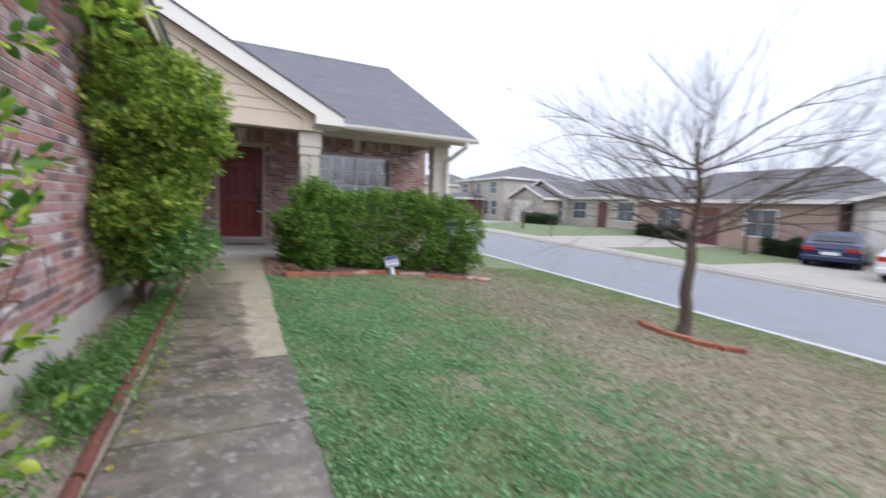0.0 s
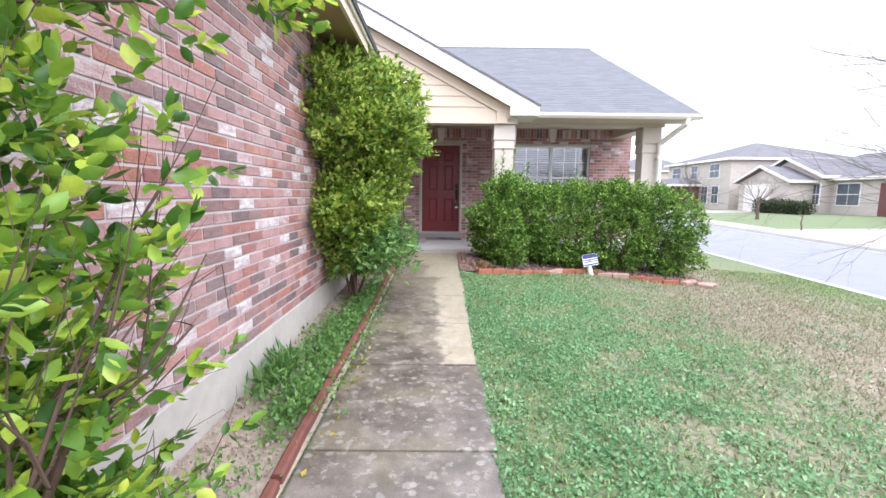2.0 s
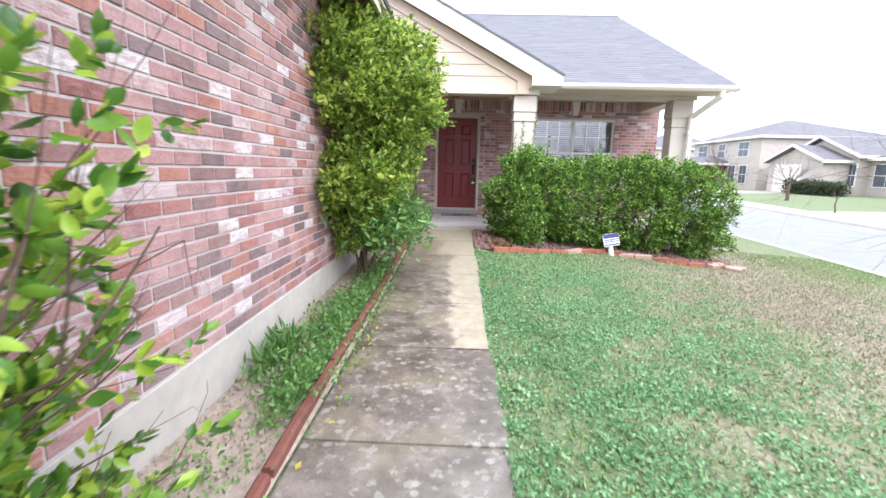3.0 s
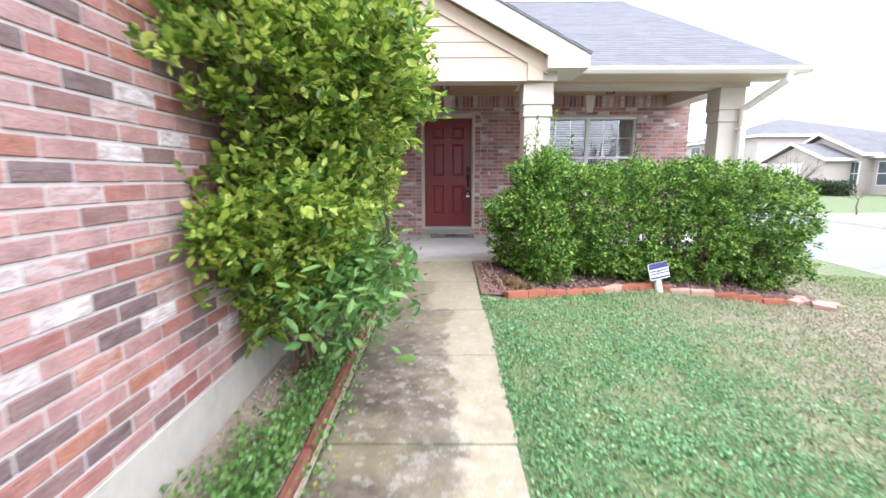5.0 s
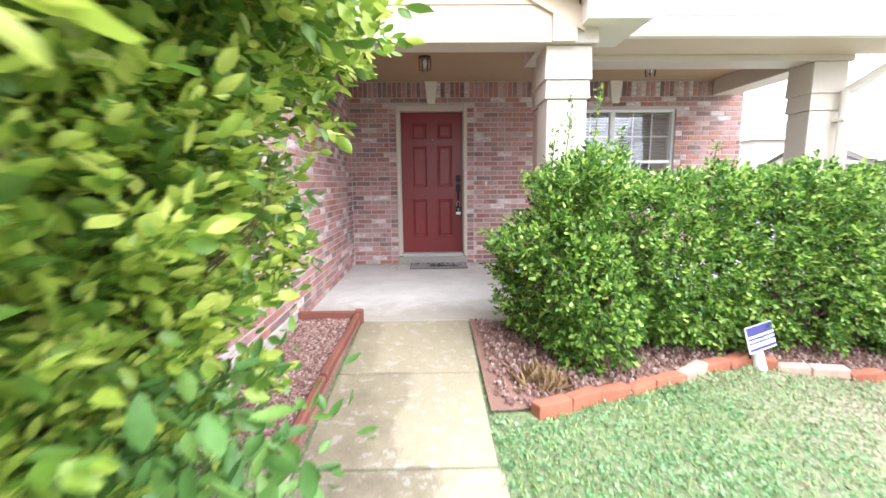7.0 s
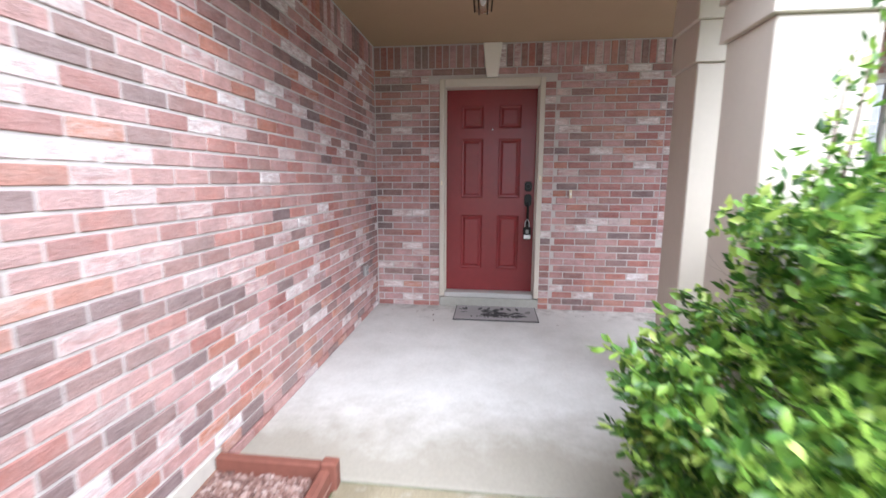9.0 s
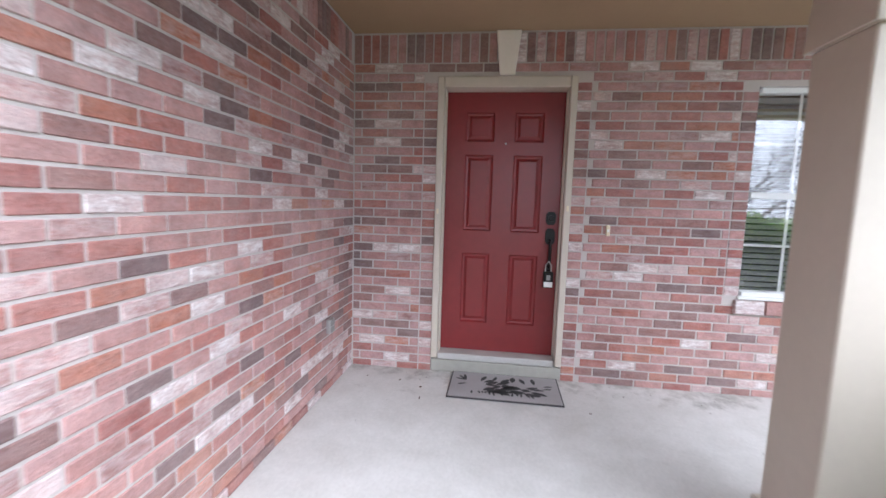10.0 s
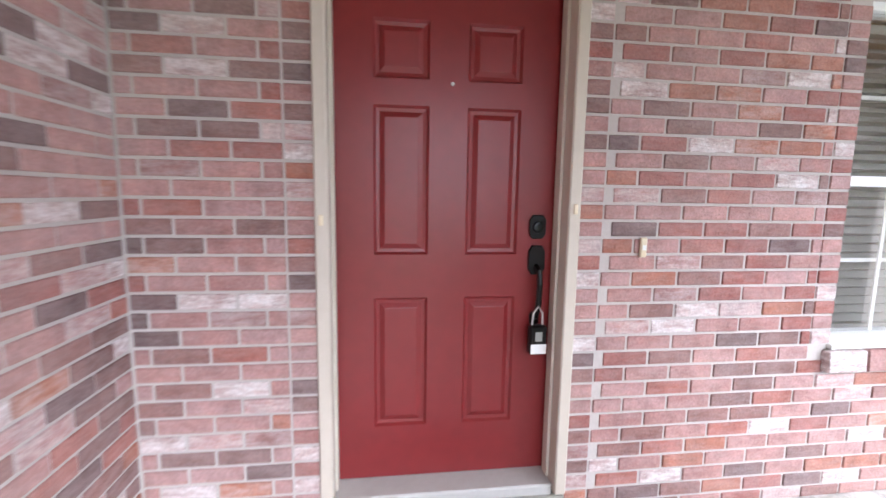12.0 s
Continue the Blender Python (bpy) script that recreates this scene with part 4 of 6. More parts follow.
for y0, y1, xa, xb in EDGE:
    n = 9
    bm = bmesh.new()
    rows = []
    for i in range(n + 1):
        y = y0 + (y1 - y0) * i / n
        x = xa + (xb - xa) * i / n + 0.004 * noise.noise((y * 3, 1, 0))
        zt = walk_z(y) + 0.062 + 0.03 * min(1, max(0, (y - 5.5) / 1.5)) + 0.012 * noise.noise((y * 2.3, 4, 0))
        w = 0.025 + 0.003 * noise.noise((y * 4, 9, 0))
        rows.append([bm.verts.new(p) for p in ((x - w, y, zt - 0.14), (x + w, y, zt - 0.14), (x + w, y, zt - 0.012), (x + w * 0.5, y, zt), (x - w * 0.5, y, zt), (x - w, y, zt - 0.012))])
    for a, b in zip(rows, rows[1:]):
        for i in range(6):
            bm.faces.new((a[i], a[(i + 1) % 6], b[(i + 1) % 6], b[i]))
    bm.faces.new(rows[0][::-1])
    bm.faces.new(rows[-1])
    bmesh.ops.recalc_face_normals(bm, faces=bm.faces)
    tagged(part("edging_timber", bm, TIMBER), "weathered red-stained timber edging beside the walk", "edging", "bed edging")
tagged(boxes("edging_timber", TIMBER, None, (WALL_X + 0.01, -0.606, 8.0, 8.045, 0.05, 0.29), edge=0.005), "weathered red-stained timber edging end at the porch", "edging", "bed edging")
tagged(boxes("edging_stake", TIMBER, None, (-0.604, -0.535, 7.995, 8.05, 0.05, 0.305), edge=0.006), "short red-stained timber stake at the bed corner", "stake")

# ---- brick edging round the hedge bed ----
arc = [(0.62, 6.66), (1.06, 6.92), (1.53, 7.15), (2.08, 7.48), (2.54, 7.67), (2.96, 7.54), (3.5, 7.5), (4.02, 7.42)]
rng = random.Random(8)
for (xa, ya), (xb, yb) in zip(arc, arc[1:]):
    L = math.hypot(xb - xa, yb - ya)
    n = 2
    for i in range(n):
        x, y = xa + (xb - xa) * (i + 0.5) / n, ya + (yb - ya) * (i + 0.5) / n
        bm = bmesh.new()
        l = L / n * 0.48
        box(bm, -l, l, -0.045, 0.045, -0.08, 0.065)
        bevel(bm, 0.012, 2)
        for q in bm.verts:
            q.co += Vector((noise.noise(q.co * 9 + Vector((x, y, 0))), noise.noise(q.co * 9 + Vector((y, 5, 0))), noise.noise(q.co * 9 + Vector((7, x, 0))))) * 0.008
        ob = part("edging_brick", bm, TERRA if rng.random() < 0.6 else OLDBRICK)
        ob.matrix_basis = pose(x, y, ground_z(x, y) + rng.uniform(-0.012, 0.015), rng.uniform(-6, 6), rng.uniform(-5, 5), math.degrees(math.atan2(yb - ya, xb - xa)) + rng.uniform(-6, 6))
        tagged(ob, "weathered orange clay brick edging the hedge bed", "brick", "hedge bed bricks")
for x, y, a, tilt in ((4.18, 7.46, 30, 8), (4.34, 7.56, 65, -6), (4.42, 7.36, -25, 10), (4.24, 7.66, 100, 14), (4.54, 7.45, -35, 5)):
    bm = bmesh.new()
    box(bm, -0.11, 0.11, -0.05, 0.05, -0.03, 0.03)
    bevel(bm, 0.01, 2)
    for q in bm.verts:
        q.co += noise.noise_vector(q.co * 8 + Vector((x, y, 1))) * 0.012
    ob = part("loose_brick", bm, OLDBRICK)
    ob.matrix_basis = pose(x, y, ground_z(x, y) + 0.032, tilt, tilt / 2, a)
    tagged(ob, "broken pale pink brick lying at the bed's end", "brick", "loose bricks")
ring = [(5.10, 4.12), (4.94, 3.88), (4.87, 3.58), (4.92, 3.26), (5.08, 3.0), (5.30, 2.84)]
for (xa, ya), (xb, yb) in zip(ring, ring[1:]):
    x, y = (xa + xb) / 2, (ya + yb) / 2
    bm = bmesh.new()
    l = math.hypot(xb - xa, yb - ya) * 0.47
    box(bm, -l, l, -0.045, 0.045, -0.08, 0.05)
    bevel(bm, 0.012, 2)
    for q in bm.verts:
        q.co += noise.noise_vector(q.co * 8 + Vector((x, y, 1))) * 0.008
    ob = part("tree_ring_brick", bm, TERRA)
    ob.matrix_basis = pose(x, y, ground_z(x, y) + 0.015, 0, 0, math.degrees(math.atan2(yb - ya, xb - xa)))
    tagged(ob, "weathered orange clay brick ringing the tree", "brick", "tree ring bricks")

# ---- yard sign ----
sign = thing("yard_sign", "small white and navy striped yard sign on a white stake", "sign", at=(2.62, 7.60, 0))
sz = ground_z(2.62, 7.60)
bm = bmesh.new()
lathe(bm, [(0.045, -0.05), (0.043, 0.13), (0.034, 0.16)], 12)
part("stake", bm, WHITE, sign)
panel = boxes("panel", WHITE, sign, (-0.15, 0.15, -0.06, -0.05, 0.15, 0.35), edge=0.002)
for z0, z1 in ((0.278, 0.347), (0.245, 0.262), (0.215, 0.23), (0.162, 0.185)):
    boxes("printed_bar", NAVY, panel, (-0.142, 0.142, -0.0635, -0.0605, z0, z1))
sign.location.z = sz
sign.rotation_euler = (radians(-14), radians(-6), radians(20))

# ---- plants ----
def leaf_cloud(name, pts, normals, size, width, mat, parent=None, fine=False, seed=1, droop=0.3, spread=0.9, label=""):
    """Folded leaves at points, turned roughly along the normals, joined in one mesh."""
    rs = np.random.RandomState(seed)
    n = len(pts)
    d = normals + rs.normal(0, spread, (n, 3))
    d[:, 2] -= droop * rs.rand(n)
    d /= np.linalg.norm(d, axis=1, keepdims=True) + 1e-9
    side = np.cross(d, rs.normal(0, 0.5, (n, 3)) + np.array([0, 0, 1.0]))
    side /= np.linalg.norm(side, axis=1, keepdims=True) + 1e-9
    up = np.cross(side, d)
    s = size * rs.uniform(0.5, 1.3, (n, 1))
    w = s * width
    f = s * rs.uniform(0.08, 0.22, (n, 1))
    bend = s * rs.uniform(-0.15, 0.05, (n, 1))
    m0, m1, tip = pts, pts + d * s * 0.5 - up * f, pts + d * s + up * bend
    if fine:
        prof = [(0.22, 0.72), (0.5, 1.0), (0.78, 0.62)]
        edge = [[pts + d * s * u + g * side * w * v * 0.5 for u, v in prof] for g in (1, -1)]
        V = np.stack([m0, m1, tip, *edge[0], *edge[1]], axis=1)
        T = np.array([(0, 3, 1), (3, 4, 1), (4, 5, 1), (5, 2, 1), (0, 1, 6), (6, 1, 7), (7, 1, 8), (8, 1, 2)])
    else:
        r, l = pts + d * s * 0.45 + side * w * 0.5, pts + d * s * 0.45 - side * w * 0.5
        V = np.stack([m0, m1, tip, r, l], axis=1)
        T = np.array([(0, 3, 1), (3, 2, 1), (0, 1, 4), (4, 1, 2)])
    k = V.shape[1]
    F = (T[None] + (np.arange(n) * k)[:, None, None]).reshape(-1, 3)
    return cloud_mesh(name, V.reshape(-1, 3), F, mat, parent, label)


def sprigs(name, bases, normals, per, reach, size, width, mat, parent, seed, label, rise=0.35, wild=0.55):
    """Short shoots with leaves set round them and one at the tip."""
    r = np.random.RandomState(seed)
    n = len(bases)
    d = normals + r.normal(0, wild, (n, 3)) + np.array([0, 0, rise])
    d /= np.linalg.norm(d, axis=1, keepdims=True) + 1e-9
    a = np.cross(d, r.normal(0, 1, (n, 3)))
    a /= np.linalg.norm(a, axis=1, keepdims=True) + 1e-9
    b = np.cross(d, a)
    ln = reach * r.uniform(0.6, 1.4, (n, 1))
    pts, way = [], []
    for j in range(per):
        f = j / (per - 1)
        ang = j * 2.4 + r.uniform(-0.4, 0.4, (n, 1))
        open_out = 0.95 * (1 - f) + 0.12
        pts.append(bases + d * ln * f)
        way.append(d * (0.35 + 0.65 * f) + (a * np.cos(ang) + b * np.sin(ang)) * open_out)
    return tagged(leaf_cloud(name, np.concatenate(pts), np.concatenate(way), size, width, mat, parent, True, seed, 0.25, 0.18), label, kind="stuff")


def lump(p, seed, f=2.0):
    """Soft noise at each point."""
    return np.array([noise.noise((x * f + seed, y * f, z * f)) for x, y, z in p])


def branches(bm, start, way, length, radius, depth, rng, bend=0.25, split=(2, 4), up=0.0, sides=5, tips=None, shrink=0.62, fan=0.7, room=None):
    """A limb that forks into thinner ones."""
    pts, rad = [Vector(start)], [radius]
    d = Vector(way).normalized()
    n = 4 if depth > 1 else 3
    for i in range(n):
        d = (d + Vector((rng.uniform(-1, 1), rng.uniform(-1, 1), rng.uniform(-1, 1))) * bend * 0.5 + Vector((0, 0, up))).normalized()
        q = pts[-1] + d * length / n
        if room:
            lo, hi = room
            q = Vector([min(max(q[a], lo[a]), hi[a]) for a in range(3)])
            if (q - pts[-1]).length < 0.3 * length / n:
                q = pts[-1] + Vector((0, 0, -0.4)) * length / n + Vector((0.2, 0.2, 0)) * (length / n) * rng.uniform(-1, 1)
        pts.append(q)
        rad.append(radius * (1 - 0.55 * (i + 1) / n))
    tube(bm, pts, rad, max(3, sides), caps=False)
    if tips is not None and depth <= 1:
        tips.extend((p, d) for p in pts[1:])
    if depth > 0:
        for k in range(rng.randint(*split)):
            i = rng.randint(1, n)
            dd = (d + Vector((rng.uniform(-1, 1), rng.uniform(-1, 1), rng.uniform(-0.8, 1))) * fan).normalized()
            branches(bm, pts[i], dd, length * rng.uniform(0.55, 0.85), rad[i] * shrink, depth - 1, rng, bend, split, up, sides - 1, tips, shrink, fan, room)


# tall shrub against the brick wall
rs = np.random.RandomState(4)
shrub = thing("tall_shrub", "tall yellow-green shrub trained against the brick wall", "shrub")
rng = random.Random(21)
bm = bmesh.new()
for k in range(7):
    x, y = -0.86 + rng.uniform(-0.05, 0.05), 5.0 + rng.uniform(-0.1, 0.1)
    branches(bm, (x, y, 0.08), (rng.uniform(-0.05, 0.25), rng.uniform(-0.5, 0.5), 1.0), 1.05, 0.017, 3, rng, 0.3, (2, 4), 0.03, 6, None, 0.62, 0.7, ((WALL_X + 0.04, 4.2, 0.05), (-0.28, 6.2, 2.5)))
part("branchwork", bm, TWIG, shrub, "thin brown stems")


def tall_shape(n, shell):
    p = []
    while sum(len(a) for a in p) < n:
        u = np.column_stack([rs.uniform(-1.06, 0.1, 6000), rs.uniform(3.6, 6.7, 6000), rs.uniform(0.35, 2.66, 6000)])
        zc = u[:, 2]
        half = np.interp(zc, [0.35, 0.6, 1.0, 1.6, 2.2, 2.66], [0.3, 0.75, 1.0, 1.05, 0.98, 0.5])
        reach = np.interp(zc, [0.35, 0.6, 1.0, 1.4, 1.75, 2.1, 2.4, 2.66], [0.3, 0.5, 0.6, 0.72, 0.84, 0.84, 0.7, 0.4])
        e = ((u[:, 0] + 1.08) / reach) ** 2 + (np.abs(u[:, 1] - 5.25) / half) ** 2.2
        e = e + 0.65 * lump(u, 3.0, 2.4) + 0.9 * lump(u, 8.0, 6.0)
        p.append(u[(e < 1.0) & (e > shell)])
    return np.concatenate(p)[:n]


p = np.concatenate([tall_shape(5600, 0.45), tall_shape(700, -2)])
nrm = np.column_stack([p[:, 0] + 1.25, (p[:, 1] - 5.25) * 0.6, (p[:, 2] - 1.3) * 0.25 + 0.25])
nrm /= np.linalg.norm(nrm, axis=1, keepdims=True)
sprigs("foliage", p, nrm, 7, 0.085, 0.052, 0.56, LEAF_TALL, shrub, 5, "yellow-green oval leaves", 0.25)
# dark green low suckers at its foot
p = np.column_stack([rs.normal(-0.56, 0.19, 2000), rs.normal(5.0, 0.33, 2000), rs.normal(0.68, 0.14, 2000)])
p = p[(p[:, 0] < -0.15) & (p[:, 0] > -1.05) & (p[:, 2] > 0.3)]
tagged(leaf_cloud("undergrowth", p, np.tile([0.6, 0, 0.5], (len(p), 1)), 0.075, 0.45, LEAF_LOW, shrub, True, seed=6), "dark green young leaves", kind="stuff")

# a side branch reaching towards the porch
p = np.column_stack([rs.normal(-0.66, 0.09, 420), rs.normal(6.38, 0.10, 420), rs.normal(1.22, 0.17, 420)])
p = p[p[:, 0] < -0.46]
tagged(leaf_cloud("side_branch", p, np.tile([0.6, 0.3, 0.3], (len(p), 1)), 0.07, 0.5, LEAF_LOW, shrub, True, seed=16), "green leafy side branch", kind="stuff")

# open shrub close to the start of the walk
near = thing("leafy_shrub", "open glossy-leaved shrub with bare brown stems by the wall", "shrub")
rng = random.Random(2)
bm = bmesh.new()
tips = []
for k in range(9):
    branches(bm, (-0.86 + rng.uniform(-0.06, 0.06), 0.95 + rng.uniform(-0.12, 0.12), 0.05), (rng.uniform(-0.1, 0.22), rng.uniform(-0.3, 0.35), 1), 0.8, 0.016, 3, rng, 0.4, (2, 3), 0.02, 6, tips, 0.66, 0.75, ((WALL_X + 0.03, 0.85, 0.05), (-0.5, 1.6, 2.3)))
arch = [(-0.84, 1.0, 0.4), (-0.82, 1.05, 1.0), (-0.78, 1.12, 1.5), (-0.70, 1.25, 1.78), (-0.56, 1.55, 1.9), (-0.44, 1.8, 1.88), (-0.36, 1.98, 1.84)]
tube(bm, arch, [0.016, 0.014, 0.012, 0.010, 0.008, 0.006, 0.003], 6)
for k in range(7):
    branches(bm, arch[2 + k % 3], (rng.uniform(-0.2, 0.5), rng.uniform(-0.3, 0.8), rng.uniform(-0.2, 0.6)), 0.34, 0.006, 2, rng, 0.5, (2, 3), 0.0, 5, tips, 0.66, 0.8, ((WALL_X + 0.03, 0.85, 0.5), (-0.48, 1.75, 2.2)))
part("branchwork", bm, TWIG, near, "bare brown twigs")
base = [(min(max(t.x, WALL_X + 0.03), -0.46), min(max(t.y, 0.85), 1.5), min(t.z, 2.4)) for t, d in tips]
pts = []
for x, y, z in base:
    for j in range(rng.choice((0, 0, 0, 0, 0, 1))):
        pts.append((x + rng.uniform(-0.05, 0.05), y + rng.uniform(-0.05, 0.05), z + rng.uniform(-0.05, 0.05)))
for j in range(34):
    a, b = arch[3], arch[6]
    f = rng.random()
    pts.append((a[0] + (b[0] - a[0]) * f + rng.uniform(-0.06, 0.06), a[1] + (b[1] - a[1]) * f + rng.uniform(-0.06, 0.06), a[2] + (b[2] - a[2]) * f + rng.uniform(-0.1, 0.06)))
# fuller growth in loose clumps
clumps = [(rng.gauss(-0.80, 0.11), rng.gauss(1.18, 0.15), rng.betavariate(1.1, 2.1) * 1.75 + 0.2) for k in range(200)]
for cx, cy, cz in clumps:
    for j in range(rng.randint(2, 5)):
        pts.append((rng.gauss(cx, 0.05), rng.gauss(cy, 0.05), rng.gauss(cz, 0.055)))
P = np.array([p for p in pts if WALL_X + 0.02 < p[0] < (-0.47 if p[2] < 1.6 else -0.33) and 0.82 < p[1] < 2.05])
N = np.column_stack([P[:, 0] + 0.95, (P[:, 1] - 1.0) * 0.6, np.full(len(P), 0.35)])
N /= np.linalg.norm(N, axis=1, keepdims=True)
sprigs("foliage", P, N, 8, 0.08, 0.05, 0.6, LEAF_NEAR, near, 9, "glossy green oval leaves", 0.35)

# clipped hedge before the porch
hedge = thing("hedge", "dense clipped green hedge in front of the porch", "hedge")
rng = random.Random(5)
bm = bmesh.new()
for k in range(22):
    x = 0.85 + 3.4 * k / 21
    y = (7.6 if x < 1.5 else 8.1) + rng.uniform(-0.12, 0.12)
    branches(bm, (x, y, ground_z(x, y) - 0.02), (rng.uniform(-0.3, 0.3), rng.uniform(-0.35, 0.3), 1), 0.62, 0.016, 3, rng, 0.35, (2, 3), 0.02, 5, None, 0.62, 0.7, ((0.7, 7.25, -0.3), (4.45, 7.85 if x < 1.5 else 8.5, 1.35)))
part("branchwork", bm, TWIG, hedge, "brown inner stems")


def hedge_shape(n, shell, seed):
    """Five bushes grown together: full fronts with darker clefts between them."""
    r = np.random.RandomState(seed)
    p = []
    while sum(len(a) for a in p) < n:
        u = np.column_stack([r.uniform(0.4, 4.75, 8000), r.uniform(6.85, 8.8, 8000), r.uniform(-0.15, 1.75, 8000)])
        front = np.interp(u[:, 0], [0.4, 1.2, 1.7, 2.4, 3.0, 4.7], [7.0, 7.02, 7.36, 7.66, 7.7, 7.66])
        rear = np.interp(u[:, 0], [0.4, 1.4, 1.5, 4.7], [8.1, 8.1, 8.65, 8.65])
        top = np.interp(u[:, 0], [0.4, 0.7, 1.1, 1.45, 1.7, 2.3, 2.9, 3.4, 4.0, 4.4, 4.7], [1.1, 1.42, 1.54, 1.46, 1.36, 1.46, 1.36, 1.42, 1.36, 1.2, 0.8])
        low = np.interp(u[:, 0], [0.4, 1.5, 2.5, 4.7], [0.16, 0.05, -0.02, -0.16])
        left = np.interp(u[:, 2], [0.1, 0.5, 1.0, 1.3, 1.5], [0.80, 0.71, 0.61, 0.71, 0.88])
        cx, hx = (left + 4.66) / 2, (4.66 - left) / 2
        cy, hy = (front + rear) / 2, (rear - front) / 2
        cz, hz = (top + low) / 2, (top - low) / 2
        a, b, c = (u[:, 0] - cx) / hx, (u[:, 1] - cy) / hy, (u[:, 2] - cz) / hz
        e = (np.abs(a) ** 7 + np.abs(b) ** 4 + np.abs(c) ** 4.5)
        for xc, w, deep in ((1.52, 0.10, 0.75), (2.05, 0.07, 0.4), (2.72, 0.09, 0.65), (3.22, 0.07, 0.4), (3.78, 0.09, 0.6)):
            xc = xc + 0.12 * np.sin(u[:, 2] * 3 + xc * 5)
            e = e + deep * np.exp(-((u[:, 0] - xc) / w) ** 2)
        e = e + 0.9 * lump(u, seed, 1.5) + 0.7 * lump(u, seed + 2.0, 3.2) + 0.6 * lump(u, seed + 5.0, 7.0)
        keep = (e < 1.0) & (e > shell)
        keep &= ~((u[:, 0] > 0.90) & (u[:, 0] < 1.42) & (u[:, 1] > 7.94))
        p.append(u[keep])
    return np.concatenate(p)[:n]


p = np.concatenate([hedge_shape(11500, 0.3, 7), hedge_shape(3000, -3, 7)])
mid_y = np.interp(p[:, 0], [0.4, 1.4, 1.7, 2.4, 4.7], [7.55, 7.55, 8.0, 8.15, 8.15])
nrm = np.column_stack([np.clip((p[:, 0] - 2.6) / 2, -1, 1) ** 5, (p[:, 1] - mid_y) * 1.3, (p[:, 2] - 0.6) * 0.8 + 0.1])
nrm /= np.linalg.norm(nrm, axis=1, keepdims=True)
sprigs("foliage", p, nrm, 7, 0.075, 0.043, 0.55, LEAF_HEDGE, hedge, 12, "small green leaves", 0.3)
# upright shoots over the clipped top
sp = []
r2 = random.Random(17)
for k in range(190):
    x = r2.choice([r2.uniform(0.75, 1.6), r2.uniform(0.6, 4.3)])
    y, h = r2.uniform(7.3, 7.85) + (0.0 if x < 1.5 else 0.4), r2.uniform(0.08, 0.36 if 0.9 < x < 1.4 else 0.16)
    z0 = 1.3 if x < 3.9 else 1.0
    for j in range(14):
        f = r2.random()
        sp.append((x + 0.05 * f + r2.uniform(-0.02, 0.02), y + r2.uniform(-0.02, 0.02), z0 + f * h))
for x, y, z1 in ((1.06, 7.78, 1.98), (1.24, 7.70, 2.08), (0.92, 7.66, 1.8), (1.5, 7.9, 1.75), (2.4, 8.1, 1.68)):
    bm = bmesh.new()
    tube(bm, [(x, y, 1.1), (x + 0.01, y + 0.004, 1.35), (x + 0.035, y - 0.004, (1.35 + z1) / 2), (x + 0.06, y, z1)], [0.007, 0.006, 0.004, 0.002], 5)
    part("shoot", bm, TWIG, hedge)
    for j in range(60):
        f = r2.random()
        sp.append((x + 0.06 * f + r2.uniform(-0.025, 0.025), y + r2.uniform(-0.025, 0.025), 1.35 + f * (z1 - 1.35)))
sp = np.array(sp)
tagged(leaf_cloud("top_growth", sp, np.tile([0.0, -0.2, 0.8], (len(sp), 1)), 0.045, 0.5, LEAF_HEDGE, hedge, seed=13), "fresh upright shoots", kind="stuff")

# weeds in the bed
def weed_patch(name, cx, cy, sx, sy, n, height, size, label, width=0.4, seed=1):
    r = np.random.RandomState(seed)
    x, y = r.normal(cx, sx, n), r.normal(cy, sy, n)
    ok = (x > WALL_X + 0.03) & (np.abs(y - cy) < 2.4 * sy)
    x, y = x[ok], y[ok]
    ok = (x < -0.64) | (r.rand(len(x)) < 0.4)
    ok &= (x < -0.42) & (np.abs(x + 0.6) > 0.022)
    x, y = x[ok], y[ok]
    z = np.array([ground_z(a, b) for a, b in zip(x, y)]) + 0.035 + r.rand(len(x)) * height
    ob = leaf_cloud("weed_leaves", np.column_stack([x, y, z]), np.tile([0, 0, 0.9], (len(x), 1)), size, width, LEAF_LOW, None, seed=seed, spread=0.7)
    ob.name = name
    return tagged(ob, label, "weeds", kind="stuff")


weed_patch("weeds", -0.73, 3.7, 0.13, 0.55, 4600, 0.07, 0.032, "low green weeds in the sandy bed", 0.7, 31)
weed_patch("weeds", -0.69, 2.75, 0.07, 0.2, 1500, 0.09, 0.032, "low green weeds in the sandy bed", 0.6, 32)
weed_patch("weeds", -0.66, 4.9, 0.09, 0.55, 2400, 0.08, 0.035, "low green weeds in the sandy bed", 0.6, 33)
weed_patch("weeds", -0.97, 3.12, 0.045, 0.17, 260, 0.10, 0.10, "upright strap-leaved weeds beside the foundation", 0.2, 34)
weed_patch("weeds", -0.80, 2.1, 0.12, 0.12, 160, 0.06, 0.03, "low green weeds in the sandy bed", 0.5, 35)
weed_patch("weeds", -0.72, 1.5, 0.10, 0.18, 500, 0.28, 0.05, "green seedlings under the leafy shrub", 0.35, 36)
p = np.column_stack([rs.uniform(-0.53, -0.45, 300), rs.uniform(1.9, 4.6, 300), np.zeros(300)])
p[:, 2] = [walk_z(y) + 0.005 for y in p[:, 1]]
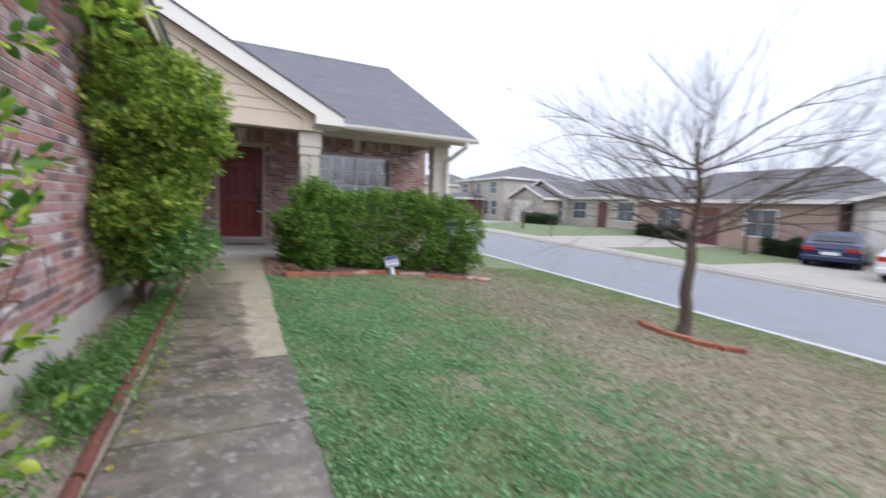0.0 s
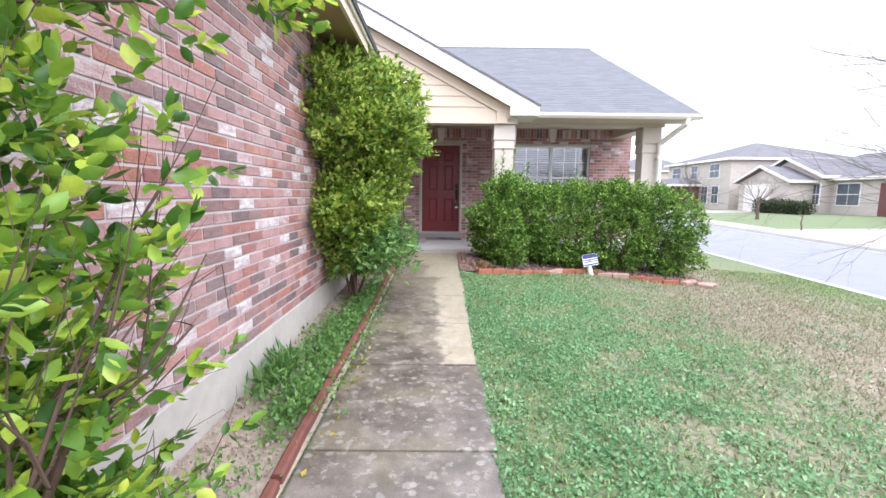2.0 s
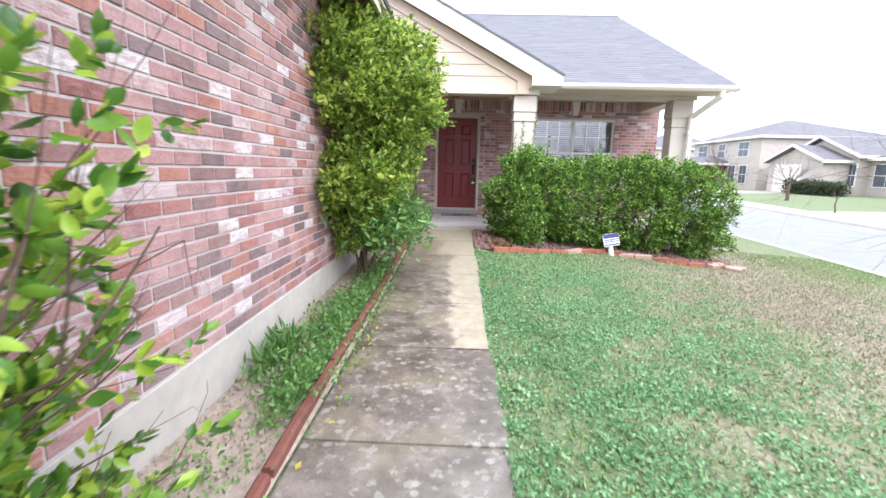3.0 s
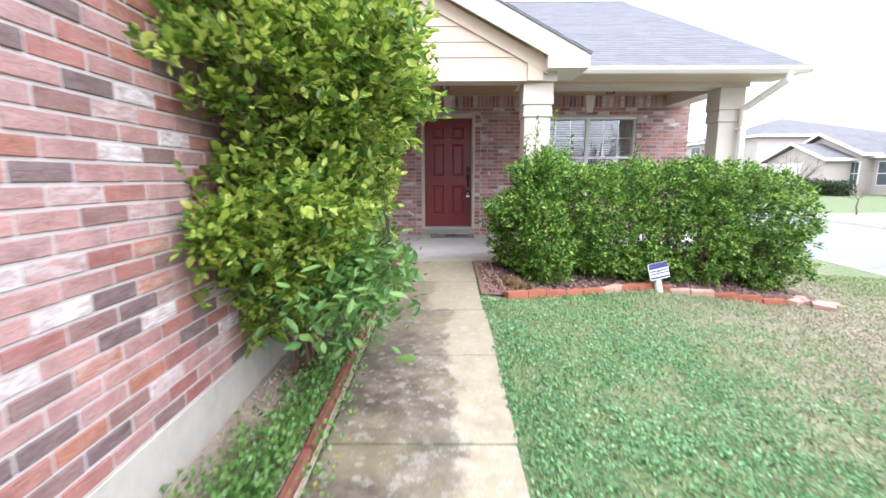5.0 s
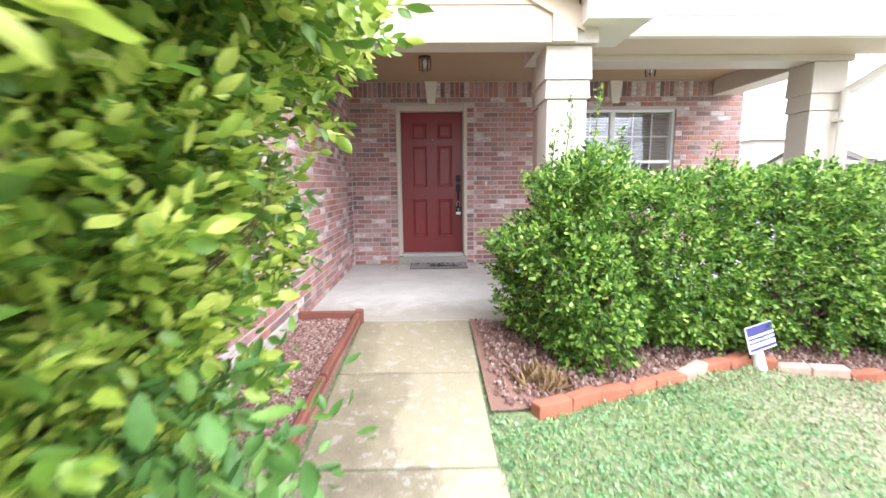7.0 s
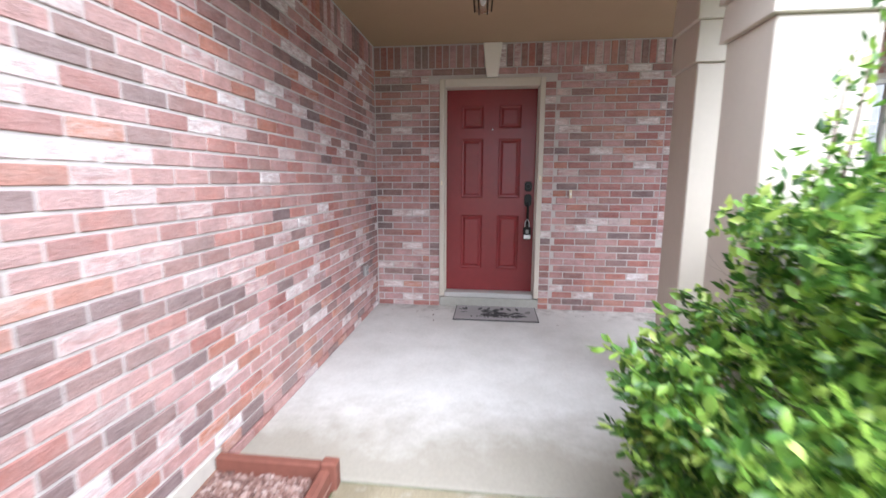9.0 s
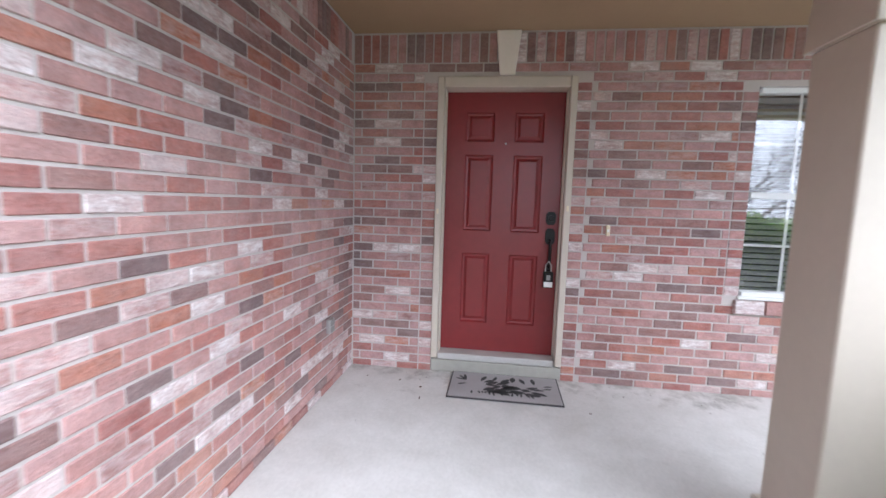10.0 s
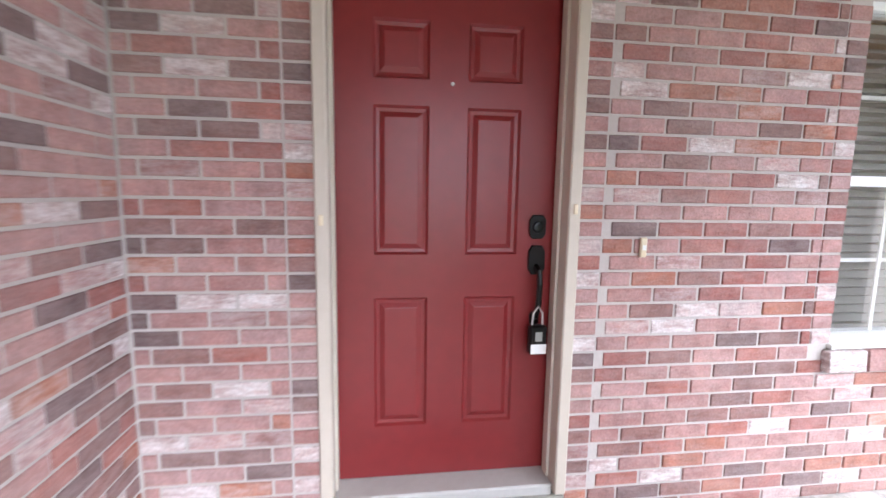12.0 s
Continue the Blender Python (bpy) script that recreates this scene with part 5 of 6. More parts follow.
tagged(leaf_cloud("fallen_leaves", p[:50], np.tile([0.5, 0.5, 0.05], (50, 1)), 0.045, 0.6, material("yellow_leaf", build_leaf([(0.45, 0.36, 0.06), (0.5, 0.44, 0.1)], 0.6)), None, seed=3), "yellow fallen leaves along the timber edging", "leaves", kind="stuff")

r3 = random.Random(31)
p = np.array([(r3.uniform(-1.0, 1.6), 10.7 - abs(r3.gauss(0, 0.35)), 0.0) for k in range(26)])
p = p[(p[:, 0] < -0.3) | (p[:, 0] > 0.6) | (p[:, 1] < 10.25)]
p[:, 2] = [porch_z(y) + 0.003 for y in p[:, 1]]
tagged(leaf_cloud("leaf_litter", p, np.tile([0.5, 0.3, 0.02], (len(p), 1)), 0.022, 0.5, TWIG, None, seed=8, spread=0.3, droop=0.0), "dry brown leaf crumbs on the porch slab", "leaves", kind="stuff")

straw = material("dry_straw", build_leaf([(0.20, 0.11, 0.05), (0.36, 0.24, 0.12), (0.48, 0.36, 0.2)], 0.8))
p = np.column_stack([rs.normal(0.74, 0.07, 240), rs.normal(6.98, 0.05, 240), np.zeros(240)])
p[:, 2] = [ground_z(x, y) + 0.03 for x, y in p[:, :2]]
tagged(leaf_cloud("dry_weed", p, np.tile([0, 0, 0.9], (len(p), 1)), 0.12, 0.09, straw, None, seed=9, spread=0.45), "dry brown weed tuft at the end of the hedge bed", "weeds", kind="stuff")

# lawn growth
rs = np.random.RandomState(77)
def scatter(n, x0, x1, y0, y1):
    return np.column_stack([rs.uniform(x0, x1, n), rs.uniform(y0, y1, n)])


more = scatter(110000, 0.35, 3.4, -0.5, 6.5)
more = more[rs.rand(len(more)) < np.clip((3.4 - more[:, 0]) / 1.6, 0, 1) * np.clip((6.5 - more[:, 1]) / 2.5, 0, 1)]
xy = np.concatenate([scatter(104000, 0.35, 4.8, -0.8, 7.6), more])
dry = np.clip(1.15 - (xy[:, 0] - 0.6) * 0.44 + 0.03 * xy[:, 1], 0.06, 1) + 0.55 * np.array([noise.noise((x * 1.1, y * 1.1, 3)) + 0.5 * noise.noise((x * 4, y * 4, 7)) for x, y in xy])
bedline = np.interp(xy[:, 0], [q[0] for q in arc], [q[1] for q in arc])
ok = (xy[:, 1] < bedline - 0.05) & (rs.rand(len(xy)) < np.clip(dry, 0.03, 1) * np.clip(0.68 + 1.5 * np.array([0.6 * noise.noise((x * 7, y * 7, 5)) + 0.6 * noise.noise((x * 2.6, y * 2.6, 9)) for x, y in xy]), 0.06, 1))
xy = xy[ok]
gz = np.array([ground_z(x, y) for x, y in xy]) + rs.uniform(0.0, 0.03, len(xy))
edge_in = 0.35 + 0.03 * np.array([noise.noise((0, y * 3, 0)) for y in xy[:, 1]])
ok = xy[:, 0] > edge_in
tagged(leaf_cloud("clover", np.column_stack([xy, gz])[ok], np.tile([0, 0, 0.35], (ok.sum(), 1)), 0.023, 0.78, CLOVER, None, seed=41, spread=0.55), "low clover and weeds growing in the lawn", "lawn", kind="stuff")
xy = np.concatenate([scatter(150000, 0.4, 7.5, -1.0, 9.5)])
bedline = np.interp(xy[:, 0], [q[0] for q in arc] + [4.6, 4.8], [q[1] for q in arc] + [7.6, 20])
xy = xy[xy[:, 1] < bedline - 0.05]
gz = np.array([ground_z(x, y) for x, y in xy]) - 0.004
tagged(leaf_cloud("grass", np.column_stack([xy, gz]), np.tile([0, 0, 0.9], (len(xy), 1)), 0.042, 0.16, BLADE, None, seed=42, spread=0.6), "short patchy grass of the lawn", "grass", kind="stuff")

# ---- bare street tree ----
def bare_tree(name, x, y, base, trunk, height, radius, label, seed, limbs=9, depth=4, split=(3, 4), fan=0.55, lean=0.95, group="", leader=0.0):
    t = thing(name, label, "tree", group)
    rng = random.Random(seed)
    bm = bmesh.new()
    n = 6
    pts = [(x + 0.02 * math.sin(i * 1.3), y + 0.015 * math.cos(i * 2), base + trunk * i / n) for i in range(n + 1)]
    tube(bm, pts, [radius * (1.35 if i == 0 else 1.05 - 0.25 * i / n) for i in range(n + 1)], 12)
    if leader:
        tube(bm, [(x + 0.05 * math.sin(i * 0.9), y + 0.04 * math.sin(i * 1.7), base + trunk * 0.95 + leader * 1.5 * i / 6) for i in range(7)], [radius * (0.78 - 0.115 * i) for i in range(7)], 9)
    part("trunk", bm, BARK, t)
    for k in range(limbs):
        bm = bmesh.new()
        a = 2 * math.pi * k / limbs + rng.uniform(-0.3, 0.3)
        out = rng.uniform(0.35, 1.0) * lean
        rise = rng.uniform(0.45, 1.0)
        up = rng.random() * leader
        zz = base + trunk * rng.uniform(0.9, 1.0) + up
        branches(bm, (x, y, zz), (math.cos(a) * out, math.sin(a) * out, rise * rng.choice((1.3, 1.0, 0.65, 0.35, 0.12))), (height - 0.45 * up) * rng.uniform(0.44, 0.54), radius * rng.uniform(0.18, 0.30) * (1 - 0.25 * min(1.0, leader)), depth, rng, 0.3, split, 0.014, 7, None, 0.62, fan)
        part("limb", bm, BARK, t)
    return t


bare_tree("street_tree", 5.3, 3.63, ground_z(5.3, 3.63) - 0.05, 1.2, 3.2, 0.082, "small leafless tree with wide spreading branches on the lawn", 12, 27, 4, (3, 5), 0.6, 1.35, "", 1.1)

# ---- crushed rock in the beds ----
def stones(name, n, pick, size, mat, label, seed):
    r = np.random.RandomState(seed)
    base = np.array([(-1, -1, -1), (1, -1, -1), (1, 1, -1), (-1, 1, -1), (-0.7, -0.7, 1), (0.7, -0.7, 1), (0.7, 0.7, 1), (-0.7, 0.7, 1)], float)
    quads = np.array([(4, 5, 6, 7), (0, 1, 5, 4), (1, 2, 6, 5), (2, 3, 7, 6), (3, 0, 4, 7)])
    xy = np.array([q for q in pick(r, n)])
    n = len(xy)
    V = base[None] + r.uniform(-0.35, 0.35, (n, 8, 3))
    V *= (size * r.uniform(0.4, 1.2, (n, 1, 1))) * r.uniform(0.5, 1.2, (n, 1, 3))
    a = r.uniform(0, 6.3, n)
    c, s = np.cos(a), np.sin(a)
    x, y = V[:, :, 0] * c[:, None] - V[:, :, 1] * s[:, None], V[:, :, 0] * s[:, None] + V[:, :, 1] * c[:, None]
    z = np.array([ground_z(p, q) for p, q in xy]) + 0.05
    V = np.stack([x + xy[:, :1], y + xy[:, 1:], V[:, :, 2] + z[:, None]], axis=2)
    F = (quads[None] + (np.arange(n) * 8)[:, None, None]).reshape(-1, 4)
    return tagged(cloud_mesh(name, V.reshape(-1, 3), F, mat, smooth=False), label, "stones", kind="stuff")


def build_stone(t, b):
    c = ramp(t, per_piece(t), [(0, (0.10, 0.05, 0.04)), (0.4, (0.20, 0.11, 0.09)), (0.75, (0.30, 0.19, 0.16)), (1, (0.40, 0.31, 0.28))])
    t.links.new(mix(t, 0.4, c, ramp(t, noise_tex(t, 70, 3), [(0.3, (0.6,) * 3), (0.7, (1.2,) * 3)]), "MULTIPLY"), b.inputs["Base Color"])
    b.inputs["Roughness"].default_value = 0.9


STONE = material("crushed_red_rock", build_stone)
stones("crushed_rock", 9500, lambda r, n: np.column_stack([r.uniform(WALL_X + 0.02, -0.64, n), r.uniform(6.2, 7.99, n)]), 0.0115, STONE, "crushed red and pink rock filling the bed by the porch", 3)


def hedge_bed(r, n):
    p = np.column_stack([r.uniform(0.42, 4.4, n), r.uniform(6.6, 8.4, n)])
    line = np.interp(p[:, 0], [q[0] for q in arc], [q[1] for q in arc])
    return p[(p[:, 1] > line + 0.05) & ((p[:, 0] > 1.5) | (p[:, 1] < 8.0))]


stones("crushed_rock", 9000, hedge_bed, 0.011, STONE, "crushed brown rock and bark under the hedge", 4)
stones("soil_clods", 2600, lambda r, n: np.column_stack([r.uniform(WALL_X + 0.02, -0.64, n), r.uniform(0.5, 6.2, n)]), 0.007, SOIL, "dry clods and twigs on the sandy bed", 5)

# ---- across the street ----
def house(name, label, x0, x1, y0, y1, base, eave, ridge, wall, along="y", hip=0.0, windows=(), doors=(), over=0.35):
    """A house whose front faces the street at x0. windows, doors: (y, width, z, height) on the front; side windows face -y."""
    h = thing(name, label, "house", "houses across the street")
    walls = boxes("wall", wall, h, (x0, x1, y0, y1, base - 0.6, eave))
    a0, a1, b0, b1 = x0 - over, x1 + over, y0 - over, y1 + over
    cx, cy = (x0 + x1) / 2, (y0 + y1) / 2
    corner = [(a0, b0), (a1, b0), (a1, b1), (a0, b1)]
    if along == "y":
        top = [(cx, b0 + hip), (cx, b1 - hip)]
        faces = [(1, 2, 5, 4), (3, 0, 4, 5)]
        ends = [(0, 1, 4), (2, 3, 5)]
    else:
        top = [(a0 + hip, cy), (a1 - hip, cy)]
        faces = [(0, 1, 5, 4), (2, 3, 4, 5)]
        ends = [(1, 2, 5), (3, 0, 4)]
    bm = bmesh.new()
    v = [bm.verts.new((x, y, eave)) for x, y in corner] + [bm.verts.new((x, y, ridge)) for x, y in top]
    for f in faces + (ends if hip else []):
        bm.faces.new([v[i] for i in f])
    bmesh.ops.recalc_face_normals(bm, faces=bm.faces)
    if sum(f.normal.z for f in bm.faces) < 0:
        bmesh.ops.reverse_faces(bm, faces=bm.faces)
    bmesh.ops.solidify(bm, geom=list(bm.faces), thickness=0.12)
    part("roof", bm, FARROOF, h)
    if not hip:
        bm = bmesh.new()
        if along == "x":
            prism(bm, [(y0, eave - 0.01), (y1, eave - 0.01), (cy, ridge - 0.25)], "x", x0, x1)
        else:
            prism(bm, [(x0, eave - 0.01), (x1, eave - 0.01), (cx, ridge - 0.25)], "y", y0, y1)
        part("gable", bm, wall, h)
        if along == "x":
            for s in (-1, 1):
                bm = bmesh.new()
                yo = cy + s * (y1 - y0 + 2 * over) / 2
                prism(bm, [(yo, eave - 0.12), (yo, eave + 0.06), (cy, ridge + 0.06), (cy, ridge - 0.12)], "x", a0 - 0.04, a0 + 0.02)
                part("rake", bm, CREAM, h)
    if along == "y" or hip:
        boxes("fascia", CREAM, h, (a0 - 0.03, a0, b0, b1, eave - 0.16, eave + 0.04))
    boxes("fascia", CREAM, h, (a0, a1, b0 - 0.03, b0, eave - 0.16, eave + 0.04))
    for y, w, z, hh in windows:
        fr = boxes("window", WHITE, h, (x0 - 0.05, x0 - 0.002, y - w / 2 - 0.07, y + w / 2 + 0.07, base + z - 0.07, base + z + hh + 0.07))
        boxes("pane", FARGLASS, fr, (x0 - 0.06, x0 - 0.052, y - w / 2, y - 0.02, base + z, base + z + hh * 0.48))
        boxes("pane", FARGLASS, fr, (x0 - 0.06, x0 - 0.052, y + 0.02, y + w / 2, base + z, base + z + hh * 0.48))
        boxes("pane", FARGLASS, fr, (x0 - 0.06, x0 - 0.052, y - w / 2, y - 0.02, base + z + hh * 0.52, base + z + hh))
        boxes("pane", FARGLASS, fr, (x0 - 0.06, x0 - 0.052, y + 0.02, y + w / 2, base + z + hh * 0.52, base + z + hh))
    for y, w, z, hh in doors:
        d = boxes("garage_door" if w > 2 else "door", FARDOOR if w > 2 else MAROON, h, (x0 - 0.04, x0 - 0.002, y - w / 2, y + w / 2, base + z, base + z + hh))
        if w > 2:
            for k in range(4):
                boxes("door_panel", FARDOOR, d, (x0 - 0.055, x0 - 0.041, y - w / 2 + 0.05, y + w / 2 - 0.05, base + z + hh * k / 4 + 0.03, base + z + hh * (k + 1) / 4 - 0.03))
    return h


# two-storey house with a lower porch
house("two_storey_house", "beige two-storey house with a grey hip roof", 25, 36, 38.2, 48.6, 0.0, 4.6, 6.5, FARWALL, "y", 5.3,
      windows=((46.8, 1.5, 3.0, 1.2), (43.6, 1.0, 3.0, 1.2), (40.4, 1.3, 3.0, 1.2), (41.7, 0.9, 0.7, 1.5), (40.1, 0.9, 0.7, 1.5)), doors=((44.5, 1.0, 0.0, 2.1),))
house("porch_wing", "low maroon brick porch wing with a grey roof", 22.8, 24.95, 42.6, 48.6, 0.0, 2.4, 3.1, MAROON, "y", 0.8)
# single-storey house with a garage gable
house("garage_house", "beige single-storey house with a grey roof", 27.2, 37, 20.8, 37.0, 0.1, 2.6, 4.6, FARWALL, "y", 3.5,
      windows=((29.4, 1.6, 0.7, 1.4), (24.4, 1.6, 0.7, 1.4)), doors=((26.8, 1.0, 0.0, 2.1),))
house("garage_wing", "beige garage wing with a front gable", 24.6, 27.15, 31.2, 36.3, 0.1, 2.45, 3.6, FARWALL, "x", 0.0, doors=((34.3, 2.7, 0.0, 2.13),))
house("front_gable", "beige front gable over the entry", 26.4, 31, 30.6, 36.8, 0.1, 2.75, 4.25, FARWALL, "x", 0.0, windows=((30.95, 0.5, 0.7, 1.4),))
# brick house beyond the tree, and the next one
house("brick_house", "pink brick single-storey house with a brown-grey roof", 24, 34, 9.9, 20.6, -0.25, 2.25, 4.3, FARBRICK, "y", 2.2,
      windows=((13.0, 1.4, 0.7, 1.3), (18.2, 1.6, 0.7, 1.3)), doors=((15.6, 1.0, 0.0, 2.1),))
house("beige_house", "beige single-storey house with a white fascia", 23.9, 34, -4, 9.3, -0.3, 2.2, 4.0, FARWALL, "x", 0.0, doors=((6.4, 4.7, 0.0, 2.13),), windows=((1.5, 1.6, 0.7, 1.4),))
# far roofs up the street
house("far_house", "distant beige house with a blue-grey roof", 24, 34, 58, 70, 0.0, 4.6, 6.8, FARWALL, "y", 4, windows=((61, 1.3, 3, 1.2), (66, 1.3, 3, 1.2)))
house("far_house", "distant beige house with a blue-grey roof", 24, 34, 74, 86, 0.0, 2.6, 4.8, FARWALL, "y", 4)
house("far_house", "distant beige house at the end of the street", 2, 14, 110, 120, 0.0, 4.6, 6.8, FARWALL, "x", 4)
house("far_house", "distant beige house down the street", 24, 34, -24, -9, -0.6, 2.2, 4.4, FARWALL, "y", 4, windows=((-14, 1.5, 0.7, 1.3),))

# cars on the driveway, tails to the street
def car(x, y, z, paint, label):
    c = thing("car", label, "car", "parked cars", at=(x, y, z))
    prof = [(0.0, 0.35), (0.02, 0.75), (0.12, 0.95), (0.5, 1.0), (1.15, 1.43), (2.5, 1.45), (3.3, 1.0), (4.3, 0.82), (4.45, 0.55), (4.42, 0.28), (3.9, 0.22), (0.5, 0.22)]
    bm = bmesh.new()
    prism(bm, prof, "y", -0.86, 0.86)
    for q in bm.verts:
        if q.co.z > 1.05:
            q.co.y *= 0.78
        elif q.co.z > 0.9:
            q.co.y *= 0.97
    bmesh.ops.bevel(bm, geom=list(bm.edges), offset=0.05, segments=2, affect="EDGES")
    part("body", bm, paint, c, smooth=False)
    bm = bmesh.new()
    prism(bm, [(0.58, 1.03), (1.17, 1.38), (1.2, 1.40), (0.60, 1.05)], "y", -0.60, 0.60)
    bm.transform(Matrix.Translation((-0.035, 0, 0.02)))
    part("rear_window", bm, CARGLASS, c)
    for s in (-1, 1):
        bm = bmesh.new()
        prism(bm, [(0.85, 1.04), (1.3, 1.36), (2.4, 1.37), (3.0, 1.05)], "y", -0.012, 0.012)
        for q in bm.verts:
            q.co.y += s * (0.855 - (q.co.z - 1.0) * 0.45)
        part("side_window", bm, CARGLASS, c)
        boxes("tail_lamp", REDLAMP, c, (-0.012, 0.10, min(s * 0.45, s * 0.82), max(s * 0.45, s * 0.82), 0.70, 0.84), edge=0.01)
        for wx in (0.85, 3.65):
            bm = bmesh.new()
            lathe(bm, [(0.20, -0.1), (0.31, -0.1), (0.33, -0.06), (0.33, 0.06), (0.31, 0.1), (0.20, 0.1)], 20)
            bm.transform(pose(wx, s * 0.79, 0.33, 90))
            w = part("wheel", bm, TYRE, c)
            bm = bmesh.new()
            lathe(bm, [(0.02, -0.085), (0.2, -0.09), (0.21, 0.09), (0.02, 0.085)], 16)
            bm.transform(pose(wx, s * 0.795, 0.33, 90))
            part("rim", bm, STEEL, w)
    boxes("number_plate", WHITE, c, (-0.008, 0.03, -0.26, 0.26, 0.55, 0.67))
    boxes("bumper", paint, c, (-0.06, 0.2, -0.82, 0.82, 0.32, 0.52), edge=0.04)
    return c


car(19.9, 8.3, ground_z(20.5, 8.3) + 0.03, BLUECAR, "dark blue saloon car parked on a driveway").rotation_euler.z = radians(17)
car(17.6, 5.35, ground_z(18.6, 5.4) + 0.03, WHITECAR, "white car parked on a driveway")

# bare trees and bushes across the street
bare_tree("bare_tree", 17.8, 24.7, ground_z(17.8, 24.7) - 0.05, 1.0, 2.4, 0.09, "small leafless tree on the far lawn", 5, 8, 3, (3, 4), 0.5, 0.8, "far trees")
bare_tree("bare_tree", 22.0, 38.5, ground_z(22, 38.5) - 0.05, 1.4, 4.2, 0.10, "leafless tree before the two-storey house", 6, 9, 3, (3, 5), 0.5, 0.8, "far trees")
bare_tree("bare_tree", 15.6, 19.0, ground_z(15.6, 19) - 0.05, 0.7, 0.9, 0.03, "leafless sapling on the far lawn", 7, 5, 2, (2, 3), 0.5, 0.6, "far trees")
bare_tree("bare_tree", 20.8, 56.0, ground_z(20.8, 56) - 0.05, 1.6, 4.5, 0.12, "leafless tree far up the street", 8, 9, 3, (3, 5), 0.5, 0.8, "far trees")
bare_tree("bare_tree", 21.5, 12.2, ground_z(21.5, 12.2) - 0.05, 1.2, 3.0, 0.08, "leafless tree before the brick house", 9, 8, 3, (3, 4), 0.5, 0.8, "far trees")
for x0, x1, y0, y1, hh, sd in ((23.3, 24.3, 28.4, 33.0, 1.0, 3), (23.2, 23.8, 16.4, 20.0, 0.8, 4), (23.0, 23.7, 10.2, 12.4, 0.9, 5)):
    b = thing("far_bush", "dark green clipped bush row before a house", "bush", "far bushes")
    r = np.random.RandomState(sd)
    p = np.column_stack([r.uniform(x0, x1, 5000), r.uniform(y0, y1, 5000), r.uniform(0, hh, 5000)])
    p[:, 2] *= 0.85 + 0.3 * lump(p * [1, 1, 0], sd, 1.5)
    p[:, 2] += [ground_z(a, c) for a, c in p[:, :2]]
    tagged(leaf_cloud("foliage", p, np.tile([-0.5, -0.5, 0.4], (len(p), 1)), 0.16, 0.6, FARLEAF, b, seed=sd), kind="stuff")

# ---- bricks of the walls ----
BL, BH, GAP, COURSE = 0.1915, 0.0560, 0.0117, 0.0677
bm = bmesh.new()
box(bm, -0.5 * BL, 0.5 * BL, -0.012, 0.012, -0.5 * BH, 0.5 * BH)
bevel(bm, 0.003)
BRICK_MESH = bpy.data.meshes.new("brick")
bm.to_mesh(BRICK_MESH)
bm.free()
BRICK_MESH.materials.append(BRICK)
BV = np.array([tuple(q.co) for q in BRICK_MESH.vertices])
bm = bmesh.new()
bm.from_mesh(BRICK_MESH)
bmesh.ops.triangulate(bm, faces=bm.faces)
BF = np.array([[q.index for q in f.verts] for f in bm.faces])
bm.free()


def lay(u0, u1, z0, z1, holes=(), shift=0.0):
    """Courses of running bond in a rectangle with holes: (u, z, length, height) of each brick."""
    out = []
    c, z = 0, z0
    while z + COURSE * 0.6 < z1:
        spans = [(u0, u1)]
        for a, b, h0, h1 in holes:
            if z + BH > h0 + 0.01 and z < h1 - 0.01:
                spans = [s for p, q in spans for s in ((p, min(q, a)), (max(p, b), q)) if s[1] - s[0] > 0.02]
        for p, q in spans:
            u = u0 - BL + (0.0 if c % 2 else (BL + GAP) / 2) + shift
            while u < q:
                a, b = max(u, p), min(u + BL, q)
                if b - a > 0.03:
                    out.append(((a + b) / 2, z + COURSE / 2, b - a, BH))
                u += BL + GAP
        z += COURSE
        c += 1
    return out


def wall_bricks(parent, bricks, place, chosen, seed):
    """The bricks in a chosen stretch become parts; the rest are joined."""
    rng = random.Random(seed)
    rest, n = [], 0
    for u, z, ln, h in bricks:
        m = place(u, z) @ pose(0, rng.uniform(-0.0025, 0.0015), 0, rng.uniform(-0.6, 0.6), rng.uniform(-0.35, 0.35), rng.uniform(-0.5, 0.5)) @ Matrix.Diagonal((ln / BL, 1, h / BH, 1))
        if chosen(u, z) and n < 300:
            ob = new("brick", BRICK_MESH)
            ob.parent = parent
            ob.matrix_basis = m
            n += 1
        else:
            rest.append(np.array(m))
    if rest:
        M = np.array(rest)
        V = np.einsum("nij,kj->nki", M[:, :3, :3], BV) + M[:, None, :3, 3]
        k = len(BV)
        F = (BF[None] + (np.arange(len(M)) * k)[:, None, None]).reshape(-1, 3)
        tagged(cloud_mesh("bricks", V.reshape(-1, 3), F, BRICK, parent, smooth=False), kind="stuff")


# side wall: faces +x
left = lay(0.0, BACK_Y - 0.004, 0.305, 2.545)
low = lay(PORCH_Y + 0.03, BACK_Y - 0.004, 0.305 - 3 * COURSE, 0.305, shift=0.03)
low = [b for b in low if b[1] - BH / 2 > porch_z(b[0]) - 0.03]
wall_bricks(wall_left, left + low, lambda u, z: pose(WALL_X - 0.012, u, z, 0, 0, 90), lambda u, z: 7.9 < u < 9.7 and 0.9 < z < 2.1, 1)

